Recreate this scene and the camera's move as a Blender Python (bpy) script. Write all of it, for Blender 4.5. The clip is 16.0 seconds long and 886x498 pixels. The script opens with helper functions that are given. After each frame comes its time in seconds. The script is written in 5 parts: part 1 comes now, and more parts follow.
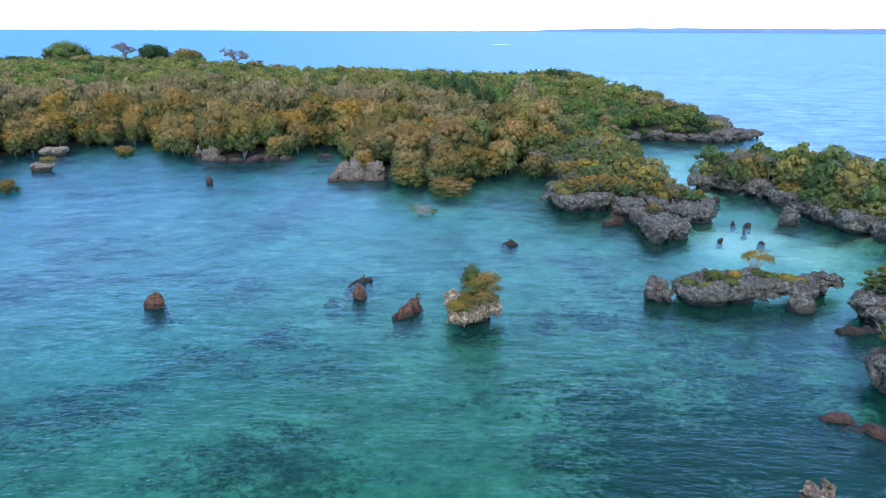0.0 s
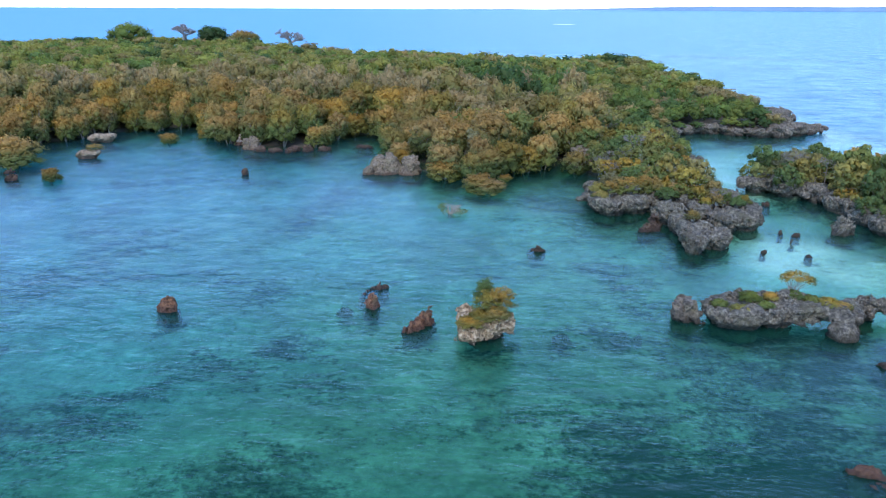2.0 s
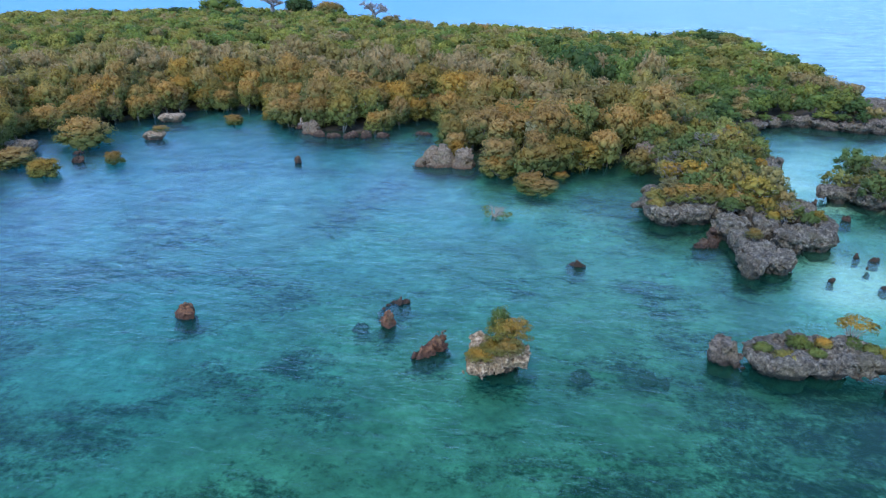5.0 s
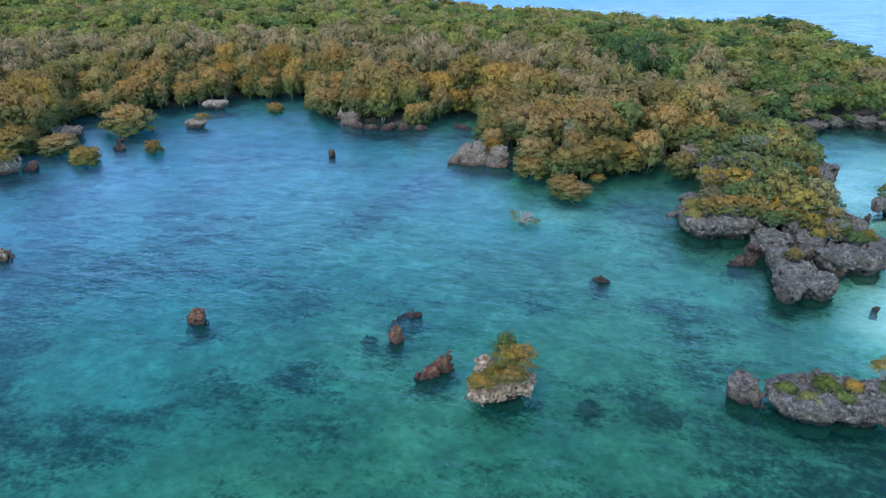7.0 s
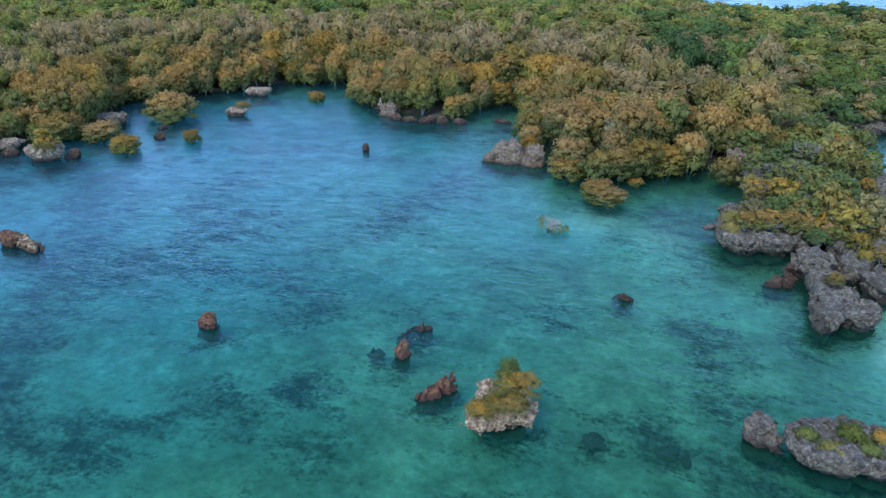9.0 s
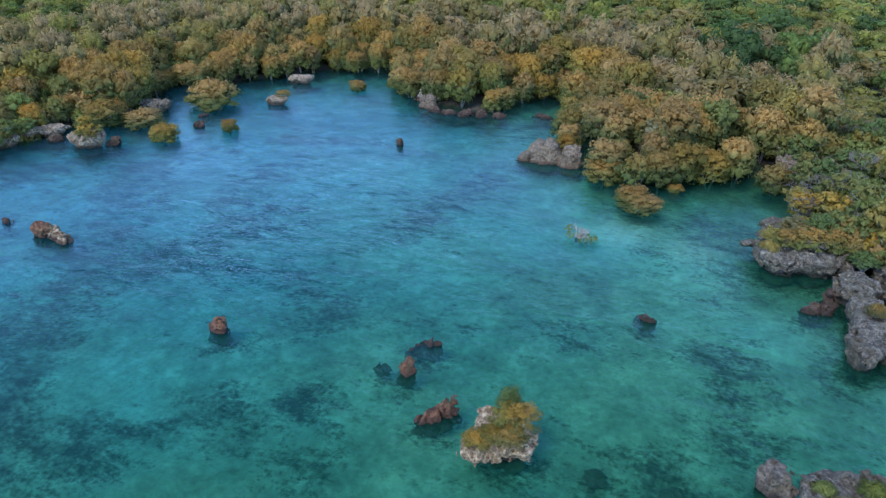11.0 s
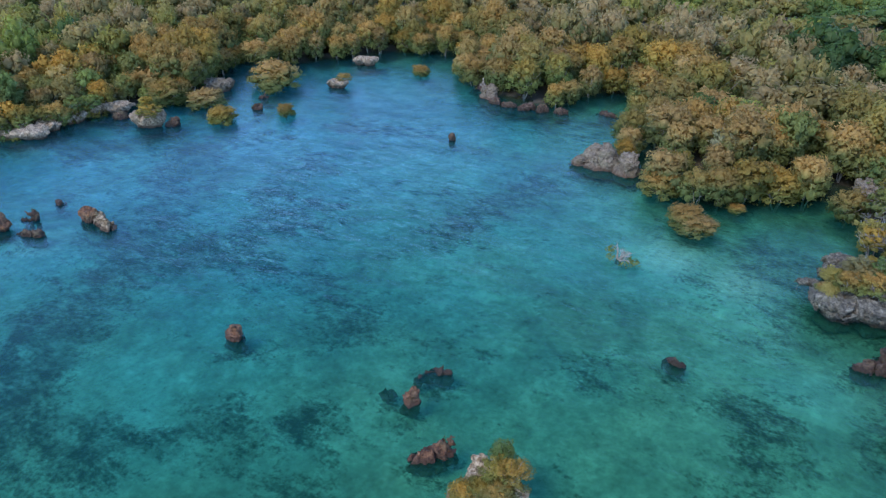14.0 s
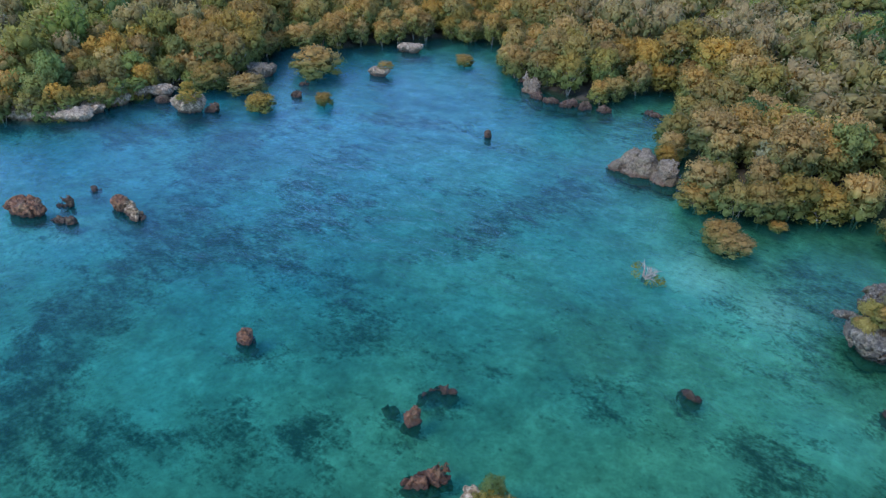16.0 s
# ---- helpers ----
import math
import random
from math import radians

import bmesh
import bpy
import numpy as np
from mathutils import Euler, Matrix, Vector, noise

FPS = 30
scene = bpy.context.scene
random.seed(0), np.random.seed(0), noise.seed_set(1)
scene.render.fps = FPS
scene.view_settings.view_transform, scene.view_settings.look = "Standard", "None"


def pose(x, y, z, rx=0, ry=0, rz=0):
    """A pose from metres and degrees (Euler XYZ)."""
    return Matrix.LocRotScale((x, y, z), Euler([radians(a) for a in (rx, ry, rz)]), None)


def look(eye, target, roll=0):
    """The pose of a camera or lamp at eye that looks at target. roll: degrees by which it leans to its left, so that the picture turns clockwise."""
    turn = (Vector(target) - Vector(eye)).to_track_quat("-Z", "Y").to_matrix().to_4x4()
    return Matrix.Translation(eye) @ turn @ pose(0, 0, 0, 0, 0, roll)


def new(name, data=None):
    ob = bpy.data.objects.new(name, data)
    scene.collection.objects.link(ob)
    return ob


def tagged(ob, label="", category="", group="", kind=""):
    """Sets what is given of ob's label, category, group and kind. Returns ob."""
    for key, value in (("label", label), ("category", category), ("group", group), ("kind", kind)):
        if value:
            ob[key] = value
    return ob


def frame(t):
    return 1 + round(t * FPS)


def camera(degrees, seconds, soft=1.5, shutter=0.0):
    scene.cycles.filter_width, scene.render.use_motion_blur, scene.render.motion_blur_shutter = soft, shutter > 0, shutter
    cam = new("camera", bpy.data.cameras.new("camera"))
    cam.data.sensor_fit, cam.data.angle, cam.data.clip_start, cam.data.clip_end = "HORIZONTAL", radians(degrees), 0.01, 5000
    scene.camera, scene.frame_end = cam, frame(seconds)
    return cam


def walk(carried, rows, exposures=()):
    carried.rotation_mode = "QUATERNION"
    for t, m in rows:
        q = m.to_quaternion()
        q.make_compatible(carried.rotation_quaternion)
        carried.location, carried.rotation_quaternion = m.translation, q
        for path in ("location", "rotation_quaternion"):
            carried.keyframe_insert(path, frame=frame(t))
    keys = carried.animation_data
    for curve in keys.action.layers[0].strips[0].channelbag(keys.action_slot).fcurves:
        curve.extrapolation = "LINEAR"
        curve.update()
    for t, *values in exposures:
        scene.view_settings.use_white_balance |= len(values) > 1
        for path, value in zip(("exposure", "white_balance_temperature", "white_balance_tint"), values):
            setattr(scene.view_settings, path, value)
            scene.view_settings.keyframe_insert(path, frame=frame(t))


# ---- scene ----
import collections
import itertools

cam = camera(64.7, 16.0, 1.2)
PATH = [
    (0, (0.282, 0.538, 25.803), (0.284, 2.443, 25.197), 0.2),
    (0.5, (1.258, 1.402, 26.366), (1.221, 3.302, 25.744), 0.2),
    (1, (2.179, 2.227, 26.761), (2.103, 4.123, 26.128), 0.2),
    (1.5, (3.2, 3.077, 27.377), (3.08, 4.966, 26.73), 0.1),
    (2, (4.12, 3.985, 27.845), (3.961, 5.866, 27.184), 0.2),
    (2.5, (5.06, 4.924, 28.396), (4.86, 6.796, 27.721), 0.2),
    (3, (5.949, 5.828, 28.872), (5.71, 7.691, 28.184), 0.2),
    (3.5, (6.778, 6.82, 29.463), (6.499, 8.671, 28.76), 0.3),
    (4, (7.758, 7.88, 30.022), (7.437, 9.719, 29.303), 0.2),
    (6.5, (11.793, 12.854, 32.774), (11.287, 14.622, 31.986), 0.2),
    (7, (12.552, 13.926, 33.386), (12.009, 15.676, 32.583), 0.2),
    (7.5, (13.235, 14.954, 33.878), (12.658, 16.687, 33.062), 0.2),
    (8, (14.0, 16.079, 34.458), (13.386, 17.792, 33.628), 0.2),
    (8.5, (14.581, 17.147, 34.952), (13.933, 18.841, 34.108), 0.2),
    (9, (15.287, 18.229, 35.499), (14.604, 19.902, 34.642), 0.2),
    (11.5, (17.991, 23.927, 38.195), (17.147, 25.485, 37.268), 0.2),
    (12, (18.479, 25.079, 38.853), (17.605, 26.611, 37.911), 0.3),
    (12.5, (18.949, 26.344, 39.37), (18.045, 27.851, 38.415), 0.2),
    (13, (19.255, 27.508, 39.981), (18.323, 28.987, 39.01), 0.3),
    (13.5, (19.573, 28.704, 40.579), (18.616, 30.157, 39.594), 0.4),
    (14, (19.902, 29.9, 41.072), (18.916, 31.326, 40.075), 0.4),
    (14.5, (20.167, 31.006, 41.721), (19.157, 32.403, 40.708), 0.5),
    (15, (20.453, 32.25, 42.301), (19.418, 33.618, 41.273), 0.5),
    (15.5, (20.742, 33.431, 42.861), (19.682, 34.769, 41.82), 0.6),
    (16, (20.924, 34.669, 43.474), (19.84, 35.975, 42.415), 0.6),
]
walk(cam, [(t, look(eye, target, roll)) for t, eye, target, roll in PATH])

# ---- world, sun, exposure ----
SUN_AZ, SUN_EL = radians(-172.0), radians(50.0)      # azimuth from +y towards +x
world = bpy.data.worlds.new("sky")
scene.world = world
world.use_nodes = True
wn = world.node_tree.nodes
sky = wn.new("ShaderNodeTexSky")
sky.sky_type = "NISHITA"
sky.sun_disc = False
sky.sun_elevation, sky.sun_rotation = SUN_EL, SUN_AZ
sky.air_density, sky.dust_density, sky.ozone_density = 1.1, 0.05, 2.0
tint = wn.new("ShaderNodeMix")
tint.data_type, tint.blend_type = "RGBA", "MULTIPLY"
tint.inputs[0].default_value = 1.0
tint.inputs[7].default_value = (0.78, 0.94, 1.13, 1)
world.node_tree.links.new(sky.outputs[0], tint.inputs[6])
world.node_tree.links.new(tint.outputs[2], wn["Background"].inputs[0])
wn["Background"].inputs[1].default_value = 0.295

sun_data = bpy.data.lights.new("sun", "SUN")
sun_data.energy, sun_data.angle, sun_data.color = 2.05, radians(22.0), (1.0, 0.89, 0.70)
sun = new("sun", sun_data)
toward = Vector((math.sin(SUN_AZ) * math.cos(SUN_EL), math.cos(SUN_AZ) * math.cos(SUN_EL), math.sin(SUN_EL)))
sun.matrix_world = look(toward * 200, (0, 0, 0))
scene.view_settings.exposure = 0.78


# ---- materials ----
class Nodes:
    """A node material, written line by line."""

    def __init__(self, name):
        self.mat = bpy.data.materials.new(name)
        self.mat.use_nodes = True
        self.tree = self.mat.node_tree
        self.tree.nodes.clear()
        self.out = self.tree.nodes.new("ShaderNodeOutputMaterial")

    def node(self, kind, ins=None, **props):
        n = self.tree.nodes.new("ShaderNode" + kind)
        if "operation" in props:
            n.operation, n.use_clamp = props["operation"], props["use_clamp"]
        if "data_type" in props:
            n.data_type, n.blend_type = props["data_type"], props["blend_type"]
        if "attribute_name" in props:
            n.attribute_name = props["attribute_name"]
        if "feature" in props:
            n.feature = props["feature"]
        for k, v in (ins or {}).items():
            if isinstance(v, bpy.types.NodeSocket):
                self.tree.links.new(v, n.inputs[k])
            else:
                n.inputs[k].default_value = v
        return n

    def ramp(self, fac, stops, interp="LINEAR"):
        n = self.node("ValToRGB", {0: fac})
        el = n.color_ramp.elements
        n.color_ramp.interpolation = interp
        while len(el) < len(stops):
            el.new(0.5)
        for e, (p, c) in zip(el, stops):
            e.position = p
            e.color = (*c, 1) if len(c) == 3 else c
        return n.outputs[0]

    def math(self, op, a, b=0.0, clamp=False):
        return self.node("Math", {0: a, 1: b}, operation=op, use_clamp=clamp).outputs[0]

    def mix(self, fac, a, b, blend="MIX"):
        n = self.node("Mix", {0: fac}, data_type="RGBA", blend_type=blend)
        for k, v in ((6, a), (7, b)):
            if isinstance(v, bpy.types.NodeSocket):
                self.tree.links.new(v, n.inputs[k])
            else:
                n.inputs[k].default_value = (*v, 1)
        return n.outputs[2]

    def noise(self, coord, scale, detail=4.0, rough=0.55):
        return self.node("TexNoise", {"Vector": coord, "Scale": scale, "Detail": detail, "Roughness": rough}).outputs[0]

    def done(self, shader):
        self.tree.links.new(shader, self.out.inputs[0])
        return self.mat


def water_material():
    m = Nodes("water")
    pos = m.node("NewGeometry").outputs["Position"]
    turned = m.node("Mapping", {0: pos, 2: (0, 0, radians(28)), 3: (0.42, 1.0, 1.0)}).outputs[0]
    ripple = m.noise(turned, 3.2, 3.0, 0.6)
    chop = m.noise(turned, 0.8, 3.0, 0.55)
    patches = m.noise(pos, 0.03, 3.0, 0.5)
    swell = m.noise(turned, 0.2, 3.0, 0.6)
    h = m.math("ADD", m.math("ADD", m.math("MULTIPLY", ripple, 0.34), m.math("MULTIPLY", chop, 0.5)), m.math("MULTIPLY", swell, 1.3))
    calm = m.ramp(patches, [(0.3, (0.25, 0.25, 0.25)), (0.65, (0.95, 0.95, 0.95))])
    bump = m.node("Bump", {"Strength": calm, "Distance": 0.24, "Height": h}).outputs[0]
    basin = m.node("Attribute", attribute_name="basin").outputs["Fac"]
    fres = m.node("Fresnel", {"IOR": 1.33, "Normal": bump}).outputs[0]
    # waves turned towards the eye keep the gloss from growing without end; gusts roughen the open sea
    gust = m.node("MapRange", {0: m.noise(m.node("Mapping", {0: pos, 2: (0, 0, radians(-14)), 3: (0.35, 1.0, 1.0)}).outputs[0], 0.22, 5.0, 0.7), 1: 0.32, 2: 0.68, 3: 0.55, 4: 1.4}).outputs[0]
    most = m.ramp(m.math("MULTIPLY", basin, 0.4), [(0.30, (0.34, 0.34, 0.34)), (0.62, (0.20, 0.20, 0.20)), (0.85, (0.09, 0.09, 0.09))])
    fres = m.math("MINIMUM", m.math("MAXIMUM", m.math("SUBTRACT", m.math("MULTIPLY", fres, 1.25), 0.03), 0.003), m.math("MULTIPLY", most, gust))
    # absorption grows with the depth of the bed; the bluer north-west basin also carries sky reflection put into its
    # colour
    depth = m.node("Attribute", attribute_name="depth").outputs["Fac"]
    deep = m.math("ADD", basin, m.math("MULTIPLY", m.math("SUBTRACT", m.noise(pos, 0.05, 6.0, 0.65), 0.5), 0.8))
    deep = m.math("MULTIPLY", deep, 0.6)
    body_col = m.ramp(deep, [(0.0, (0.012, 0.120, 0.092)), (0.27, (0.005, 0.122, 0.150)), (0.6, (0.004, 0.130, 0.27)), (1.0, (0.062, 0.210, 0.365))])
    tint = m.ramp(deep, [(0.0, (0.27, 0.58, 0.50)), (0.27, (0.17, 0.535, 0.575)), (0.6, (0.09, 0.46, 0.72)), (1.0, (0.06, 0.43, 0.78))])
    shoal = m.ramp(m.math("MULTIPLY", depth, 0.5), [(0.0, (1, 1, 1)), (0.25, (0.75, 0.75, 0.75)), (0.85, (0, 0, 0))])
    tint = m.mix(shoal, tint, (0.86, 0.99, 0.93))
    clear = m.node("BsdfTransparent", {0: tint}).outputs[0]
    murk = m.node("BsdfDiffuse", {0: body_col, "Normal": bump}).outputs[0]
    thick = m.math("ADD", 0.095, m.math("MULTIPLY", m.math("MAXIMUM", m.math("SUBTRACT", basin, 1.0), 0.0), 0.8))
    thick = m.math("SUBTRACT", thick, m.math("MULTIPLY", shoal, 0.08))
    body = m.node("MixShader", {0: thick, 1: clear, 2: murk}).outputs[0]
    gloss = m.node("BsdfGlossy", {0: (0.82, 0.94, 1, 1), "Roughness": 0.2, "Normal": bump}).outputs[0]
    return m.done(m.node("MixShader", {0: fres, 1: body, 2: gloss}).outputs[0])


def ground_material():
    m = Nodes("seabed_and_soil")
    pos = m.node("NewGeometry").outputs["Position"]
    grass = m.node("Attribute", attribute_name="grass").outputs["Fac"]
    bright = m.node("Attribute", attribute_name="bright").outputs["Fac"]
    grain = m.math("ADD", m.math("MULTIPLY", m.noise(pos, 0.06, 4.0, 0.6), 0.4), m.math("MULTIPLY", m.noise(pos, 0.30, 8.0, 0.68), 0.6))
    sand = m.ramp(grain, [(0.36, (0.16, 0.185, 0.128)), (0.5, (0.33, 0.35, 0.24)), (0.64, (0.57, 0.57, 0.41))])
    sand = m.mix(bright, sand, (0.86, 0.84, 0.72))
    drift = m.node("Mapping", {0: pos, 2: (0, 0, radians(-32)), 3: (0.6, 1.0, 1.0)}).outputs[0]
    n1 = m.noise(drift, 0.11, 5.0, 0.62)
    n2 = m.noise(drift, 0.48, 7.0, 0.74)
    n3 = m.noise(pos, 2.2, 5.0, 0.7)
    mottle = m.math("ADD", m.math("MULTIPLY", n1, 0.35), m.math("ADD", m.math("MULTIPLY", n2, 0.65), m.math("MULTIPLY", n3, 0.45)))
    cover = m.math("ADD", m.math("SUBTRACT", mottle, 0.225), m.math("SUBTRACT", m.math("MULTIPLY", grass, 0.14), m.math("MULTIPLY", bright, 0.10)))
    weed = m.ramp(cover, [(0.545, (0, 0, 0)), (0.61, (0.5, 0.5, 0.5)), (0.70, (0.95, 0.95, 0.95))])
    # sand grain and ripples of refracted light, put into the sand's colour
    caustic_grain = m.node("MapRange", {0: m.noise(pos, 1.4, 5.0, 0.7), 1: 0.3, 2: 0.7, 3: 0.72, 4: 1.25}).outputs[0]
    sand = m.mix(1.0, sand, m.node("CombineXYZ", {0: caustic_grain, 1: caustic_grain, 2: caustic_grain}).outputs[0], "MULTIPLY")
    sand = m.mix(weed, sand, (0.026, 0.042, 0.026))
    soil = m.ramp(m.noise(pos, 0.8, 6.0, 0.7), [(0.3, (0.018, 0.015, 0.010)), (0.7, (0.052, 0.043, 0.028))])
    above = m.node("Attribute", attribute_name="soil").outputs["Fac"]
    col = m.mix(above, sand, soil)
    bump = m.node("Bump", {"Strength": 0.5, "Distance": 0.15, "Height": n2}).outputs[0]
    return m.done(m.node("BsdfPrincipled", {"Base Color": col, "Roughness": 0.9, "Normal": bump}).outputs[0])


def rock_material(name, dark, mid, light, tide):
    """Karst limestone: pitted grey with the shade of its pits put into the colour, lichen patches, a brown tide band
    above the water.
    """
    m = Nodes(name)
    pos = m.node("NewGeometry").outputs["Position"]
    z = m.node("SeparateXYZ", {0: pos}).outputs[2]
    n1 = m.noise(pos, 2.4, 9.0, 0.72)
    n2 = m.noise(pos, 0.35, 4.0, 0.6)
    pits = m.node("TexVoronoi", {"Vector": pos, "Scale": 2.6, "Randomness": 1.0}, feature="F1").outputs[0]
    col = m.ramp(n1, [(0.36, dark), (0.5, mid), (0.66, light)])
    col = m.mix(m.ramp(n2, [(0.52, (0, 0, 0)), (0.64, (0.7, 0.7, 0.7))]), col, tuple(0.5 * (a + b) * 0.8 for a, b in zip(dark, mid)))
    lichen = m.ramp(m.noise(pos, 0.55, 6.0, 0.7), [(0.50, (0, 0, 0)), (0.62, (0.4, 0.4, 0.4))])
    col = m.mix(lichen, col, (0.150, 0.130, 0.070))
    # shade inside the pits, mixed in as the dark colour
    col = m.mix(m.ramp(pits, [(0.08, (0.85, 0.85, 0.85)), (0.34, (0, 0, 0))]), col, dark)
    level = m.math("ADD", z, m.math("MULTIPLY", m.math("SUBTRACT", n2, 0.5), 1.6))
    band = m.ramp(m.math("MULTIPLY", level, 0.5), [(0.10, (0.95, 0.95, 0.95)), (0.30, (0.25, 0.25, 0.25)), (0.55, (0, 0, 0))])
    col = m.mix(band, col, tide)
    # stone fading into murky water, put into its colour as a pale tint
    murk_fade = m.node("MapRange", {0: z, 1: -0.08, 2: -0.55, 3: 0.0, 4: 0.66}).outputs[0]
    col = m.mix(murk_fade, col, (0.20, 0.21, 0.145))
    fine = m.noise(pos, 9.0, 5.0, 0.75)
    h = m.math("ADD", m.math("ADD", n1, m.math("MULTIPLY", pits, 0.6)), m.math("MULTIPLY", fine, 0.6))
    bump = m.node("Bump", {"Strength": 1.0, "Distance": 0.45, "Height": h}).outputs[0]
    return m.done(m.node("BsdfPrincipled", {"Base Color": col, "Roughness": 0.92, "Normal": bump}).outputs[0])


def leaf_material(name, stops, top, by_tree):
    """Foliage: a colour per tree out of stops, tan new growth and painted top light, every leaf its own shade."""
    m = Nodes(name)
    geo = m.node("NewGeometry")
    pos = geo.outputs["Position"]
    if by_tree:
        tone = m.node("Attribute", attribute_name="tone").outputs["Fac"]
    else:
        tone = m.node("ObjectInfo").outputs["Random"]
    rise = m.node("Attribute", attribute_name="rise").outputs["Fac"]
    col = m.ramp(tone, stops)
    # tan top growth together with light from above, put into the colour
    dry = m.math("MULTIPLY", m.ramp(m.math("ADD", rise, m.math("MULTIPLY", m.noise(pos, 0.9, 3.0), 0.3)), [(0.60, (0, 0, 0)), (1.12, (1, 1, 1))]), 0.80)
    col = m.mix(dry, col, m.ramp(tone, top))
    fleck = m.node("MapRange", {0: m.noise(pos, 3.2, 4.0, 0.65), 1: 0.3, 2: 0.7, 3: 0.82, 4: 1.18}).outputs[0]
    col = m.mix(1.0, col, m.node("CombineXYZ", {0: fleck, 1: fleck, 2: fleck}).outputs[0], "MULTIPLY")
    each = m.node("MapRange", {0: geo.outputs["Random Per Island"], 3: 0.80, 4: 1.20}).outputs[0]
    col = m.mix(1.0, col, m.node("CombineXYZ", {0: each, 1: each, 2: each}).outputs[0], "MULTIPLY")
    own = m.node("MapRange", {0: m.math("FRACT", m.math("MULTIPLY", tone, 13.7)), 3: 0.78, 4: 1.24}).outputs[0]
    col = m.mix(1.0, col, m.node("CombineXYZ", {0: own, 1: own, 2: own}).outputs[0], "MULTIPLY")
    dif = m.node("BsdfPrincipled", {"Base Color": col, "Roughness": 0.6, "Specular IOR Level": 0.25}).outputs[0]
    tra = m.node("BsdfTranslucent", {0: col}).outputs[0]
    return m.done(m.node("MixShader", {0: 0.52, 1: dif, 2: tra}).outputs[0])


def bark_material(name, a, b):
    m = Nodes(name)
    pos = m.node("TexCoord").outputs["Object"]
    n = m.noise(pos, 3.0, 6.0, 0.7)
    col = m.ramp(n, [(0.3, a), (0.7, b)])
    bump = m.node("Bump", {"Strength": 0.6, "Distance": 0.03, "Height": n}).outputs[0]
    return m.done(m.node("BsdfPrincipled", {"Base Color": col, "Roughness": 0.85, "Normal": bump}).outputs[0])


def plain_noise_material(name, a, b, scale, rough=0.9):
    m = Nodes(name)
    pos = m.node("NewGeometry").outputs["Position"]
    col = m.ramp(m.noise(pos, scale, 6.0, 0.65), [(0.35, a), (0.65, b)])
    return m.done(m.node("BsdfPrincipled", {"Base Color": col, "Roughness": rough}).outputs[0])


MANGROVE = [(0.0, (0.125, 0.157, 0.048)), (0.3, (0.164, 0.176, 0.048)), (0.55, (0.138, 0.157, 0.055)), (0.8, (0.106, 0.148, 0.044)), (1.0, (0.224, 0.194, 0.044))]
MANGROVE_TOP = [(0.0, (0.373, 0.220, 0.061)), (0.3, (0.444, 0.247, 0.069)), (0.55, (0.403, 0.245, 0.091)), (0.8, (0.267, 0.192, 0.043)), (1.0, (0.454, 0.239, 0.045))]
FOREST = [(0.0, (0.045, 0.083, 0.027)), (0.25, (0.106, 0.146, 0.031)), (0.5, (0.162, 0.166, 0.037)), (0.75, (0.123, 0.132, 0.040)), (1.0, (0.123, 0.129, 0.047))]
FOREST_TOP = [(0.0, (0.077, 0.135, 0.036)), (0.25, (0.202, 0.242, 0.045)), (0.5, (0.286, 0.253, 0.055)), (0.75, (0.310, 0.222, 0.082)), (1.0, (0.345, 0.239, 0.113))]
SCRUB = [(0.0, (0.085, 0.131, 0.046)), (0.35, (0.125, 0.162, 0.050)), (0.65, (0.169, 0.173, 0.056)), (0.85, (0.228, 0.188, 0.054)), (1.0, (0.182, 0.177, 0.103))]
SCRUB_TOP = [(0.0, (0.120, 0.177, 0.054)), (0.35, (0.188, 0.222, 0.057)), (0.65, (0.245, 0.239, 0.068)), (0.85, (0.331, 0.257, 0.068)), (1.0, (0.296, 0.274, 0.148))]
M_WATER = water_material()
M_GROUND = ground_material()
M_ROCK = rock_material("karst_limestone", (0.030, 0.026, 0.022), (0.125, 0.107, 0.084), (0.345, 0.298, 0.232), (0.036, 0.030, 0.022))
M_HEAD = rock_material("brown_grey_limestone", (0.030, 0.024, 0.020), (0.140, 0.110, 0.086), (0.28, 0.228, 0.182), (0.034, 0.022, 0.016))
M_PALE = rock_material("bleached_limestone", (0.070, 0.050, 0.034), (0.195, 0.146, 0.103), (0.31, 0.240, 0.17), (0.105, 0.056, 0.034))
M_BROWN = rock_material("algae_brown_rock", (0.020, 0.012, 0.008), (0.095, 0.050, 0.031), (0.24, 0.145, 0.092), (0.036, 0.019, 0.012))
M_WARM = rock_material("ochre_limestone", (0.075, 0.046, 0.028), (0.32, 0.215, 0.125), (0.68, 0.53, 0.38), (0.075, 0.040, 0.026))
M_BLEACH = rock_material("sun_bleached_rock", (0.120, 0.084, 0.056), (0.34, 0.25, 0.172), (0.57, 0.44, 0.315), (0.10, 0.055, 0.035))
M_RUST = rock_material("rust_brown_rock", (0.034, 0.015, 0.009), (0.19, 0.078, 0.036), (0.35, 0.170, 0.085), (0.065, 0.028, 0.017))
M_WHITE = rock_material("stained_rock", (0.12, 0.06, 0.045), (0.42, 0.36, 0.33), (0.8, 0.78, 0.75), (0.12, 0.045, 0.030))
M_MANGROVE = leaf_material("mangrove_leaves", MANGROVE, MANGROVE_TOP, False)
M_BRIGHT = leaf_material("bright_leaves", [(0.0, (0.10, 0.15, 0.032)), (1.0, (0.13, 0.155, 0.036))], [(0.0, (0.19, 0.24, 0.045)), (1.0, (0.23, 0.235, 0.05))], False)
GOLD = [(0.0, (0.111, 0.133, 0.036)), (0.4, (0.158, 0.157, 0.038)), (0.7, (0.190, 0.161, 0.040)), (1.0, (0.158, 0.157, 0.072))]
